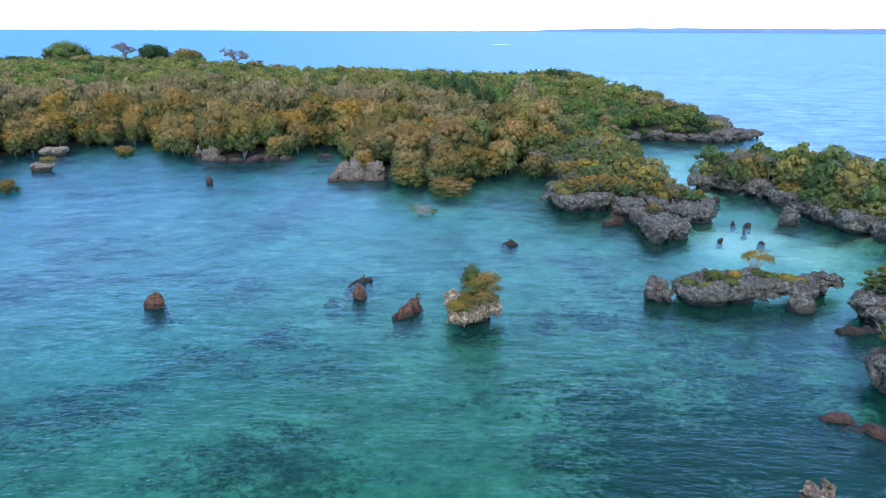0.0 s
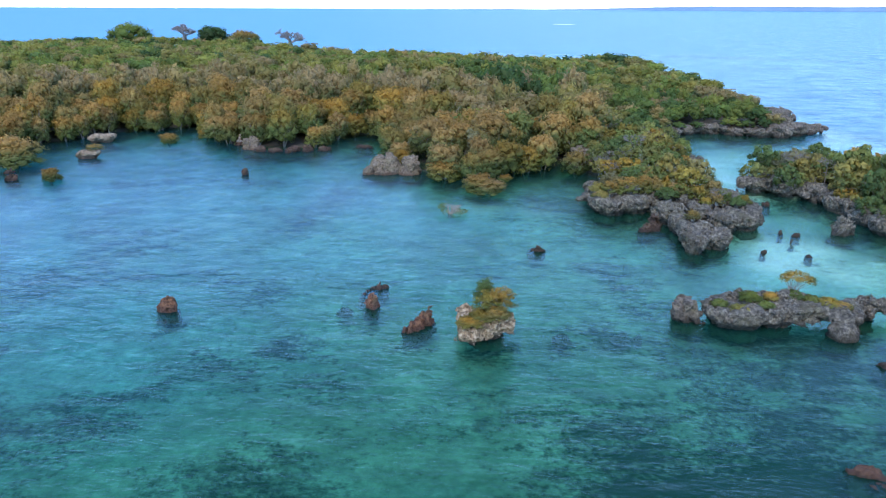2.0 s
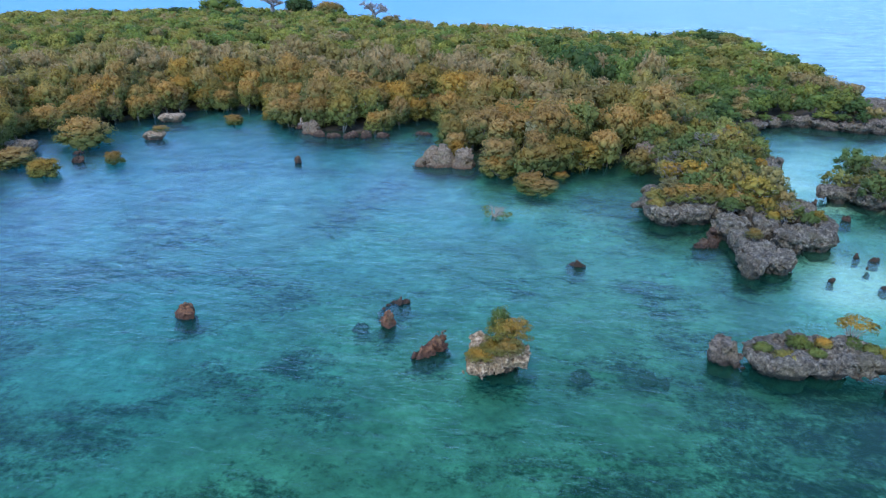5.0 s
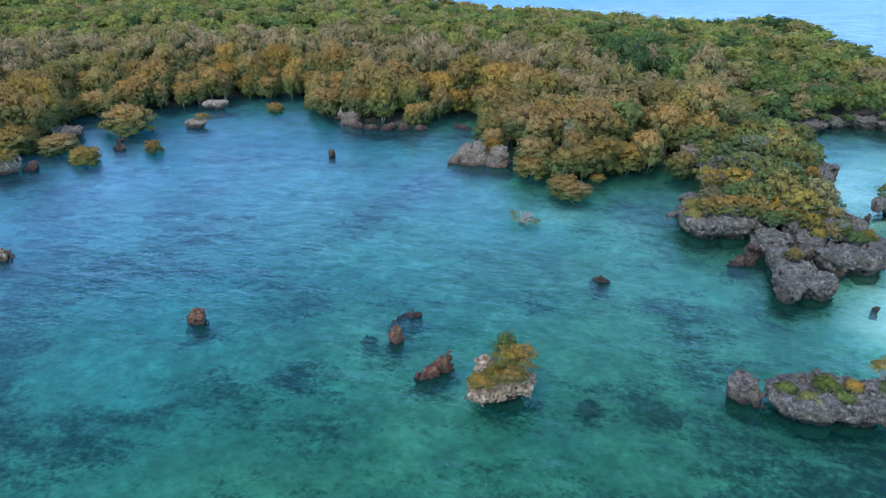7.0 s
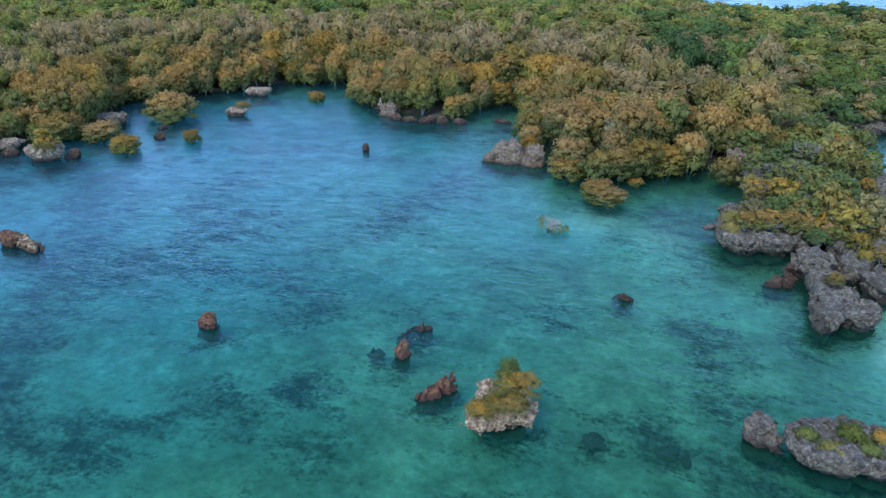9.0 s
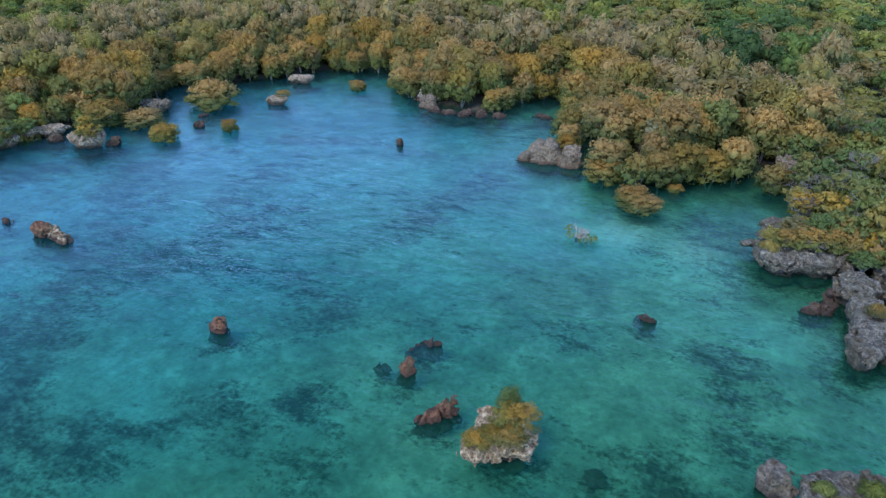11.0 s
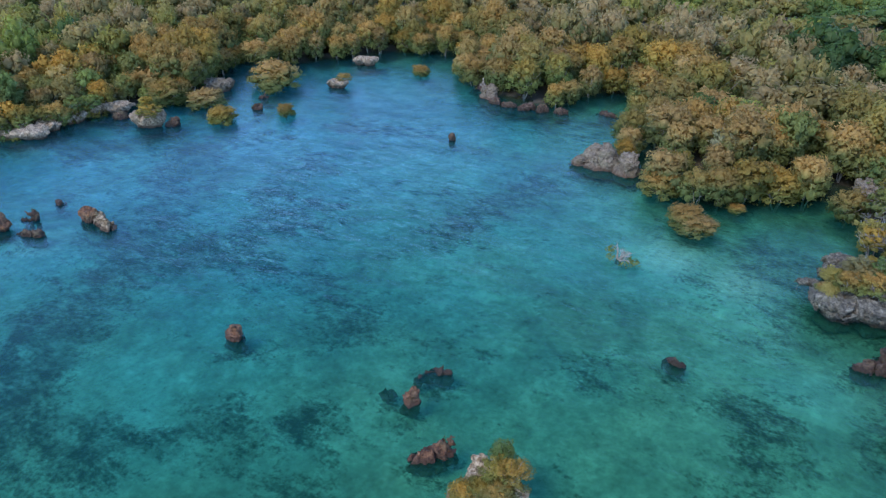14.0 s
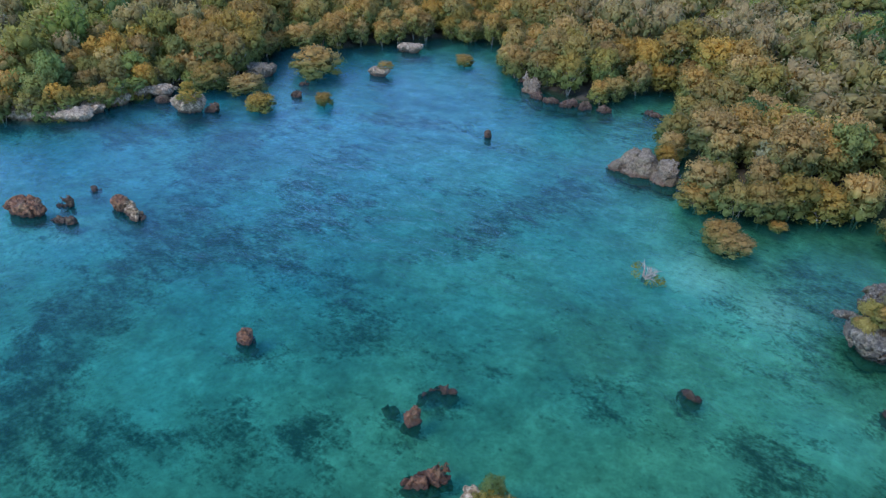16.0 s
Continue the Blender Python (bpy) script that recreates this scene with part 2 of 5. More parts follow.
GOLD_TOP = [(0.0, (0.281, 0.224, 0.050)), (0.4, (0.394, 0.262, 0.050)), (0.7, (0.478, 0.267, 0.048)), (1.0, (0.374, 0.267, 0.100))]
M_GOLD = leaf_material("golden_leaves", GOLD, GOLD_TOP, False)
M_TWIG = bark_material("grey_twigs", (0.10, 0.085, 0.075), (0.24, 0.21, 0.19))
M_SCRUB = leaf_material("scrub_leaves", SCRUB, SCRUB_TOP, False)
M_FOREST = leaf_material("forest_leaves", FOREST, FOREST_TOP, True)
M_SILVER = bark_material("silver_twigs", (0.15, 0.13, 0.125), (0.30, 0.27, 0.26))
M_BARK = bark_material("grey_bark", (0.10, 0.085, 0.07), (0.34, 0.30, 0.26))
M_PALEBARK = bark_material("silver_bark", (0.20, 0.185, 0.175), (0.46, 0.44, 0.42))
# the blue haze of distance is put into this land's base colour
M_FARLAND = plain_noise_material("haze_tinted_far_land", (0.10, 0.17, 0.26), (0.14, 0.22, 0.31), 0.004)
M_SURF = plain_noise_material("pale_sandbar", (0.75, 0.78, 0.76), (0.85, 0.86, 0.84), 0.05)


# ---- helpers for shapes ----
def mesh_from(name, verts, faces, material, smooth=False, attributes=None):
    """A mesh from arrays; all faces have the same number of corners."""
    verts, faces = np.asarray(verts, float), np.asarray(faces, int)
    me = bpy.data.meshes.new(name)
    me.vertices.add(len(verts))
    me.vertices.foreach_set("co", verts.ravel())
    k = faces.shape[1]
    me.loops.add(faces.size)
    me.loops.foreach_set("vertex_index", faces.ravel().astype(np.int32))
    me.polygons.add(len(faces))
    me.polygons.foreach_set("loop_start", (np.arange(len(faces)) * k).astype(np.int32))
    me.polygons.foreach_set("use_smooth", np.full(len(faces), smooth))
    for key, values in (attributes or {}).items():
        me.attributes.new(key, "FLOAT", "POINT").data.foreach_set("value", np.asarray(values, np.float32))
    me.update(calc_edges=True)
    me.materials.append(material)
    return me


def part(name, data, parent, label=""):
    ob = new(name, data)
    ob.parent = parent
    return tagged(ob, label=label)


def thing(name, m, label, category, group=""):
    ob = new(name)
    ob.empty_display_size = 0.5
    ob.matrix_world = m
    return tagged(ob, label, category, group)


def tubes(paths, sides=6):
    """Tapered round limbs: each path is a list of (point, radius)."""
    V, F, n0 = [], [], 0
    for path in paths:
        pts = [Vector(p) for p, r in path]
        for i, (p, r) in enumerate(path):
            d = (pts[min(i + 1, len(pts) - 1)] - pts[max(i - 1, 0)]).normalized()
            a = d.orthogonal().normalized()
            b = d.cross(a)
            for k in range(sides):
                w = 2 * math.pi * k / sides
                V.append(pts[i] + (a * math.cos(w) + b * math.sin(w)) * r)
        for i in range(len(path) - 1):
            for k in range(sides):
                k2 = (k + 1) % sides
                F.append((n0 + i * sides + k, n0 + i * sides + k2, n0 + (i + 1) * sides + k2, n0 + (i + 1) * sides + k))
        n0 = len(V)
    return np.array([tuple(v) for v in V]), np.array(F)


def leaf_cloud(rng, centres, radii, per, size, squash=0.85, loose=0.26, heart=None):
    """Sprays of leaves on the outside of clumps: the corners of one blade a spray, and the rounded outward direction at each corner."""
    n = len(centres)
    c = np.repeat(np.asarray(centres, float), per, axis=0)
    r = np.repeat(np.asarray(radii, float), per)[:, None]
    d = rng.normal(size=(n * per, 3))
    d /= np.linalg.norm(d, axis=1)[:, None]
    flip = rng.random(len(d)) < 0.75
    d[flip, 2] = np.abs(d[flip, 2])
    p = c + d * r * (0.74 + 0.52 * rng.random((len(d), 1)) ** 1.3) * np.array([1, 1, squash])
    nrm = d * 0.9 + np.array([0, 0, 0.35]) + rng.normal(size=d.shape) * loose
    nrm /= np.linalg.norm(nrm, axis=1)[:, None]
    t = np.cross(nrm, rng.normal(size=d.shape))
    t /= np.linalg.norm(t, axis=1)[:, None] + 1e-9
    b = np.cross(nrm, t)
    s = size * (0.6 + 0.8 * rng.random((len(d), 1)))
    v = np.stack([p + t * s * 1.25, p - t * s * 0.75 + b * s * 0.6, p - t * s * 0.75 - b * s * 0.6], axis=1).reshape(-1, 3)
    out = p - (np.asarray(centres, float).mean(axis=0) if heart is None else np.asarray(heart))
    out /= np.linalg.norm(out, axis=1)[:, None] + 1e-9
    way = 0.34 * d + 0.75 * out + 0.45 * nrm + rng.normal(size=d.shape) * 0.16
    way /= np.linalg.norm(way, axis=1)[:, None]
    return v, np.repeat(way, 3, axis=0)


def leaves(v):
    return np.arange(len(v)).reshape(-1, 3)


def crown_clumps(rng, radius, low, high, count, spread=0.30):
    """Centres and radii of the clumps of a rounded, uneven crown."""
    k = np.arange(count) + 0.5
    z = 1 - 1.8 * k / count
    w = k * 2.39996 + rng.random() * 6.28
    ring = np.where(z < 0, 0.97 + 0.08 * z, np.sqrt(np.clip(1 - z * z, 0.02, 1)))
    mid, half = 0.5 * (low + high), 0.5 * (high - low)
    uneven = 0.52 + 0.46 * rng.random(count)
    c = np.stack([np.cos(w) * ring * radius * uneven, np.sin(w) * ring * radius * uneven, mid + z * half * (0.62 + 0.25 * rng.random(count))], axis=1)
    c[:, :2] += rng.normal(size=(count, 2)) * radius * 0.06
    r = radius * (spread - 0.05 + 0.18 * rng.random(count) ** 1.3)
    c[:, 2] = np.maximum(c[:, 2], low + r * 0.5)
    c[count // 2], r[count // 2] = (0, 0, mid), 0.74 * min(radius, half)     # the inner mass of the crown
    return c, r


def ball(level):
    bm = bmesh.new()
    bmesh.ops.create_icosphere(bm, subdivisions=level, radius=1.0)
    v = np.array([tuple(p.co) for p in bm.verts])
    f = np.array([[p.index for p in q.verts] for q in bm.faces])
    bm.free()
    return v, f


BALLS = {1: ball(1), 2: ball(2)}


def cores(rng, centres, radii, level, squash=0.85, size=0.84, heart=None):
    """The dense inside of the clumps, uneven balls of foliage: corners, faces and outward directions."""
    bv, bf = BALLS[level]
    heart = np.asarray(centres, float).mean(axis=0) if heart is None else np.asarray(heart)
    V, F, N = [], [], []
    for k, (c, r) in enumerate(zip(centres, radii)):
        v = c + bv * r * size * np.array([1, 1, squash]) * (1 + rng.uniform(-0.24, 0.2, (len(bv), 1)))
        out = v - heart
        out /= np.linalg.norm(out, axis=1)[:, None] + 1e-9
        V.append(v)
        F.append(bf + k * len(bv))
        N.append(0.7 * bv + 0.45 * out)
    N = np.concatenate(N)
    return np.concatenate(V), np.concatenate(F), N / np.linalg.norm(N, axis=1)[:, None]


def rounded(me, ways):
    """Shade the leaves by the round form of the clump that they lie on."""
    me.attributes.new("custom_normal", "FLOAT_VECTOR", "POINT").data.foreach_set("vector", np.asarray(ways, np.float32).ravel())
    me.update()
    return me


def tan_top_light(v, ways, low, high):
    """How tan and light the foliage is, light from above put into its colour: most on the upper, sunward side of the
    crown, 0 to 1.
    """
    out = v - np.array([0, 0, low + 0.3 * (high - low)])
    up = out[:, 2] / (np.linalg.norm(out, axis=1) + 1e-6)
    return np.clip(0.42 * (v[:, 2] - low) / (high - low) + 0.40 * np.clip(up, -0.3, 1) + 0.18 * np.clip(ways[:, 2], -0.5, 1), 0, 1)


def foliage(name, rng, c, r, per, size, level, material, low, high, squash=0.85):
    heart = (0, 0, low + 0.35 * (high - low))
    lv, lw = leaf_cloud(rng, c, r, per, size, squash, 0.6, heart)
    cv, cf, cw = cores(rng, c, r, level, squash, 0.60, heart)
    v, w = np.concatenate([lv, cv]), np.concatenate([lw, cw])
    me = mesh_from(name, v, np.concatenate([leaves(lv), cf + len(lv)]), material, True, {"rise": tan_top_light(v, w, low, high)})
    return rounded(me, w)


def crown_mesh(name, seed, radius, low, high, count, per, size, material, spread=0.30, level=2):
    rng = np.random.default_rng(seed)
    c, r = crown_clumps(rng, radius, low, high, count, spread)
    return foliage(name, rng, c, r, per, size, level, material, low, high)


def limbs_mesh(name, seed, radius, low, high, stems, material, thick=0.14, foot_depth=1.4, sides=5):
    """A leaning, forking trunk with limbs that reach into the crown."""
    rng = random.Random(seed)
    paths = []
    for s in range(stems):
        w = rng.uniform(0, 6.28)
        foot = Vector((math.cos(w), math.sin(w), 0)) * rng.uniform(0.0, 0.12) * radius
        fork = foot + Vector((math.cos(w) * radius * 0.22, math.sin(w) * radius * 0.22, low + (high - low) * rng.uniform(0.15, 0.35)))
        th = thick * rng.uniform(0.7, 1.1)
        mid = foot.lerp(fork, 0.5) + Vector((rng.uniform(-1, 1), rng.uniform(-1, 1), 0)) * 0.08 * radius
        paths.append([(foot - Vector((0, 0, foot_depth)), th * 1.4), (foot, th * 1.25), (mid, th), (fork, th * 0.8)])
        for k in range(4):
            a = w + rng.uniform(-1.7, 1.7)
            reach = radius * rng.uniform(0.45, 0.85)
            tip = fork + Vector((math.cos(a) * reach, math.sin(a) * reach, (high - fork.z) * rng.uniform(0.3, 0.66)))
            half = fork.lerp(tip, 0.5) + Vector((rng.uniform(-1, 1), rng.uniform(-1, 1), rng.uniform(0, 1))) * 0.12 * radius
            paths.append([(fork, th * 0.6), (half, th * 0.4), (tip, th * 0.12)])
    return mesh_from(name, *tubes(paths, sides), material, True)


FEET = []       # where rocks stand: weed and dark reflection are coloured in round them, and trees keep off


def lattice(p):
    """Smooth gradient noise of points, about -0.7 to 0.7."""
    i = np.floor(p).astype(np.int64)
    f = (p - i).astype(np.float32)
    u = f * f * f * (f * (f * 6 - 15) + 10)
    total = np.zeros(p.shape[:-1], np.float32)
    for a, b, c in itertools.product((0, 1), repeat=3):
        h = ((i[..., 0] + a) * 73856093 ^ (i[..., 1] + b) * 19349663 ^ (i[..., 2] + c) * 83492791) & 0xFFFFFFFF
        h = ((h ^ (h >> 15)) * 0x2C1B3C6D) & 0xFFFFFFFF
        h = ((h ^ (h >> 12)) * 0x297A2D39) & 0xFFFFFFFF
        h = h ^ (h >> 15)
        dot = sum(((h >> (10 * k)) % 1024 / 511.5 - 1).astype(np.float32) * (f[..., k] - e) for k, e in enumerate((a, b, c)))
        total += dot * (u[..., 0] if a else 1 - u[..., 0]) * (u[..., 1] if b else 1 - u[..., 1]) * (u[..., 2] if c else 1 - u[..., 2])
    return total


def skin(f, origin, res):
    """The closed surface round the cells where f is above zero."""
    size = np.array(f.shape) - 1
    total, count = np.zeros((*size, 3)), np.zeros(size)
    corner = list(itertools.product((0, 1), repeat=3))

    def at(o):
        return f[o[0]:o[0] + size[0], o[1]:o[1] + size[1], o[2]:o[2] + size[2]]
    for o in corner:
        for k in range(3):
            if o[k] == 0:
                e = tuple(1 if j == k else o[j] for j in range(3))
                fa, fb = at(o), at(e)
                cross = (fa > 0) != (fb > 0)
                t = np.where(cross, fa / np.where(cross, fa - fb, 1), 0)
                for j in range(3):
                    total[..., j] += cross * (o[j] + (t if j == k else 0))
                count += cross
    on = count > 0
    index = np.full(tuple(size), -1)
    index[on] = np.arange(on.sum())
    verts = (np.argwhere(on) + total[on] / count[on][:, None]) * res + np.asarray(origin)
    faces = []
    for k in range(3):
        a, b = [j for j in range(3) if j != k]
        cut_lo = [slice(1, -1)] * 3
        cut_hi = [slice(1, -1)] * 3
        cut_lo[k], cut_hi[k] = slice(0, -1), slice(1, None)
        f0, f1 = f[tuple(cut_lo)], f[tuple(cut_hi)]
        cells = np.argwhere((f0 > 0) != (f1 > 0))
        if not len(cells):
            continue
        up = (f0 > 0)[tuple(cells.T)]
        cells = cells + np.array([0 if j == k else 1 for j in range(3)])
        quad = []
        for da, db in ((1, 1), (0, 1), (0, 0), (1, 0)):
            q = cells.copy()
            q[:, a] -= da
            q[:, b] -= db
            quad.append(index[tuple(q.T)])
        quad = np.stack(quad, axis=1)
        turn = up if k != 1 else ~up
        quad[~turn] = quad[~turn][:, ::-1]
        faces.append(quad)
    return verts, np.concatenate(faces)


Mass = collections.namedtuple("Mass", "x y rx ry turn top notch lip floor blunt lean peak")


def mass(x, y, rx, ry, turn=0.0, top=2.0, notch=0.6, lip=0.9, floor=None):
    """A flat-topped mass of limestone, cut back by the tide below its lip; with a floor it hangs over the water."""
    if floor is None:
        FEET.append((x, y, max(rx, ry)))
    return Mass(x, y, rx, ry, turn, top, notch, lip, floor, False, (0, 0), 0)


def block(x, y, rx, ry, turn=0.0, top=1.0, lean=(0, 0), peak=0.0):
    """A rounded or pointed block."""
    FEET.append((x, y, max(rx, ry)))
    return Mass(x, y, rx, ry, turn, top, 0, 0, None, True, lean, peak)


def karst(seed, masses, res=0.2, rough=0.2, blend=0.4, broad=0.5, deep=-1.3):
    """Masses grown together into one body of pitted, ridged rock."""
    reach = max(max(m.rx, m.ry) for m in masses) * 1.2 + 0.8
    x0, x1 = min(m.x for m in masses) - reach, max(m.x for m in masses) + reach
    y0, y1 = min(m.y for m in masses) - reach, max(m.y for m in masses) + reach
    z1 = max(m.top for m in masses) + 0.9
    xs, ys, zs = np.arange(x0, x1, res), np.arange(y0, y1, res), np.arange(deep - 2 * res, z1, res)
    X, Y, Z = np.meshgrid(xs, ys, zs, indexing="ij")
    f = np.full(X.shape, -9.0)
    for m in masses:
        ct, st = math.cos(m.turn), math.sin(m.turn)
        dx, dy = X - m.x - m.lean[0] * np.maximum(Z, 0), Y - m.y - m.lean[1] * np.maximum(Z, 0)
        q = np.hypot((dx * ct + dy * st) / m.rx, (dy * ct - dx * st) / m.ry)
        small = min(m.rx, m.ry)
        if m.blunt:
            waist = min(-0.5, m.top - 0.6)
            h = np.maximum(Z - waist, 0) / (m.top - waist)
            q = q / (1 - 0.7 * m.peak * np.clip(h, 0, 1))
            g = (1 - np.sqrt(q * q + h ** 2.4)) * min(small, (m.top - waist))
        else:
            inset = 0.22 * np.clip((Z - m.top + 0.4) / 0.4, 0, 2) ** 2 + m.notch * smooth(m.lip, 0.15, Z)
            g = np.minimum((1 - q) * (0.4 * small + 0.6 * max(m.rx, m.ry)) - inset, m.top - Z)
            if m.floor is not None:
                g = np.minimum(g, Z - m.floor)
        f = np.where(f > -8, np.maximum(f, g) + np.maximum(blend - np.abs(f - g), 0) ** 2 / (4 * blend), g)
    p = np.stack([X, Y, Z * 1.15], axis=-1) + np.array([seed * 7.31, seed * 3.17, seed * 1.93])
    near = np.abs(f) < 1.6
    pn = p[near]
    bumps = 1.3 * broad * lattice(pn * 0.42) + 1.1 * broad * lattice(pn * 1.05 + 9)
    for amount, scale in ((1.5, 0.9), (1.3, 1.9), (0.95, 3.7)):
        bumps += amount * rough * (0.6 - 3.0 * np.abs(lattice(pn * scale + 31 * scale)))
    # narrow fissures
    bumps -= 2.4 * rough * np.clip(1 - np.abs(lattice(pn * np.array([0.5, 0.5, 0.25]) + 71)) / 0.075, 0, 1)
    f[near] += bumps
    f = np.minimum(f, Z - deep)
    for k in range(3):
        edge = [slice(None)] * 3
        for e in (0, -1):
            edge[k] = e
            f[tuple(edge)] = -1
    return skin(f, (x0, y0, zs[0]), res)


def smooth(a, b, x):
    t = np.clip((x - a) / (b - a), 0, 1)
    return t * t * (3 - 2 * t)


def rock(name, body, material, label, category="rock", group=""):
    """A rock as one object with its origin at its foot."""
    v, f = body
    c = np.array([v[:, 0].mean(), v[:, 1].mean(), 0.0])
    ob = new(name, mesh_from(name, v - c, f, material, True))
    ob.location = c
    return tagged(ob, label, category, group)


# ---- the plan: shores at sea level ----
BAY = [(-150, 60), (-104.5, 69.5), (-96, 77.5), (-97, 86), (-95, 92), (-97, 98), (-91, 105), (-91, 111), (-94.5, 117), (-106, 130), (-110, 142), (-102, 142), (-94.5, 133),
       (-90.5, 140), (-86, 147), (-80.5, 158), (-71, 165), (-58, 153.5), (-52, 145.5), (-43, 140.5), (-34, 142.5), (-32, 156), (-25, 157), (-19, 151), (-13, 134),
       (-11, 123.5), (-4, 121), (0, 119), (5, 124), (11, 129), (17, 133.5), (20, 120), (19, 107), (21, 101.5), (26, 103), (28, 96), (30, 92), (35, 96), (37, 104), (34, 114),
       (35, 125), (37, 131), (35, 146), (39, 162), (46, 167.5), (52, 169), (58, 166), (65, 163.5), (71, 168)]
COAST = BAY + [(74, 173.5), (70, 181), (75, 190), (69, 197), (72, 212), (77, 221), (70, 232), (68, 285), (66, 337), (46, 340), (23, 312), (5, 332), (-20, 338), (-60, 346), (-100, 376), (-160, 398), (-300, 405), (-480, 380), (-480, 40)]
ISLE = [(44.5, 118), (47, 113.5), (51.5, 112), (53.5, 103), (54, 94), (56, 88), (58.5, 83), (63, 77), (70, 71), (86, 66), (92, 86), (80, 106), (66, 122), (52, 128)]


def side(px, py, poly):
    """Distance to the outline, positive inside."""
    P = np.array(poly, float)
    Q = np.roll(P, -1, axis=0)
    best = np.full(px.shape, 1e9)
    inside = np.zeros(px.shape, bool)
    for (ax, ay), (bx, by) in zip(P, Q):
        dx, dy = bx - ax, by - ay
        t = np.clip(((px - ax) * dx + (py - ay) * dy) / (dx * dx + dy * dy), 0, 1)
        best = np.minimum(best, np.hypot(px - ax - t * dx, py - ay - t * dy))
        cross = ((ay > py) != (by > py)) & (px < dx * (py - ay) / (dy + 1e-12) + ax)
        inside ^= cross
    return np.where(inside, best, -best)


def from_line(px, py, line):
    best = np.full(px.shape, 1e9)
    for (ax, ay), (bx, by) in zip(line, line[1:]):
        dx, dy = bx - ax, by - ay
        t = np.clip(((px - ax) * dx + (py - ay) * dy) / (dx * dx + dy * dy), 0, 1)
        best = np.minimum(best, np.hypot(px - ax - t * dx, py - ay - t * dy))
    return best


def height(px, py):
    px = px + 1.1 * np.sin(py * 0.9 + 1.3 * np.sin(px * 0.43)) + 0.6 * np.sin(py * 2.1 + px)
    py = py + 1.1 * np.sin(px * 0.8 + 1.7 * np.sin(py * 0.37)) + 0.6 * np.sin(px * 1.9 - py)
    s = side(px, py, COAST)
    h = -2.0 + smooth(-2.5, 4.5, s) * 2.3 + smooth(0, 12, s) * 0.7 + smooth(12, 120, s) * 2.6
    s2 = side(px, py, ISLE)
    h = np.maximum(h, -2.0 + smooth(-3.5, 3.5, s2) * 3.0 + smooth(2, 8, s2) * 1.0)
    cape = smooth(16, 20, px) * smooth(150, 140, py) * smooth(0, 4, s)
    hill = 3.0 * np.exp(-(((px + 165) / 75) ** 2 + ((py - 385) / 45) ** 2)) * smooth(0, 8, s)
    return h + cape * 0.9 + hill


# weed beds, pale patches (sand, and sky reflection put into the colour) and bluer basins on the bed of the bay: x, y,
# radius, amount
WEED = [(-26, 47.5, 6, 0.75), (-10.5, 55.4, 5, 0.7), (15.4, 40, 9, 1.7), (24, 41, 10, 1.9), (26, 49, 7, 1.5), (8.9, 41, 6, 1.0), (14, 48, 7, 1.1), (22, 54, 6, 1.0), (-12, 40, 9, 0.75), (27, 61.5, 6, 1.0), (-35, 42, 12, 0.6),
        (-21, 54.5, 5, 0.85), (-15, 60, 4, 1.1), (-17, 55, 4, 0.8), (2.5, 80, 4, 0.9), (16.9, 83, 4.5, 1.0), (14, 101, 6, 0.9), (5.5, 101.2, 3, 0.7),
        (19, 72, 5, 1.0), (17.5, 78, 3, 1.0), (23, 61, 8, 1.1), (31, 61, 8, 1.2), (14, 66, 4, 0.7), (11, 113, 8, 0.8), (-1, 114, 5, 0.9), (7, 98, 3, 0.8), (-87, 86, 9, 0.9), (-28, 140, 9, 0.8)]
# long weed-covered hollows: the line, half width, amount
HOLLOWS = [([(-36, 40), (-43.8, 52), (-47.5, 59), (-50, 66), (-46, 74), (-45.5, 82), (-41, 91)], 5.5, 1.0), ([(-50, 66), (-60, 80), (-72, 92), (-70, 106)], 6.0, 0.75), ([(-45, 75), (-34.8, 77), (-28, 75.5), (-21.7, 73)], 4.0, 0.8),
           ([(-24.4, 95), (-24.2, 106), (-22.5, 115)], 3.6, 1.1), ([(-30, 106), (-40, 104)], 3.0, 0.6), ([(-61, 117), (-54, 120), (-48, 123)], 4.0, 0.9), ([(-44, 83), (-52, 92), (-56, 104)], 4.0, 0.7)]
# broad blue of deeper water and reflected sky, put into the water's colour
BLUE = [(-76, 102, 84, 1.58)]
# spots in the channel and cove put bright sky reflection into the bed's colour
FLATS_AND_GLARE = [(41, 126, 9, 0.65), (45, 137, 10, 0.6), (42, 113, 6, 0.6), (52, 146, 12, 0.5), (46, 103, 6, 0.5), (41, 89, 11, 0.75), (44, 80, 8, 0.65), (37, 83, 8, 0.65), (46, 72, 7, 0.4), (20, 89, 5, 0.3), (48.5, 84, 6, 0.7), (-62, 61, 9, 0.16), (-35, 131, 6, 0.2), (0.5, 103, 8, 0.42), (9.4, 101, 7, 0.33), (-8, 98, 8, 0.22), (13.8, 79, 6, 0.12)]


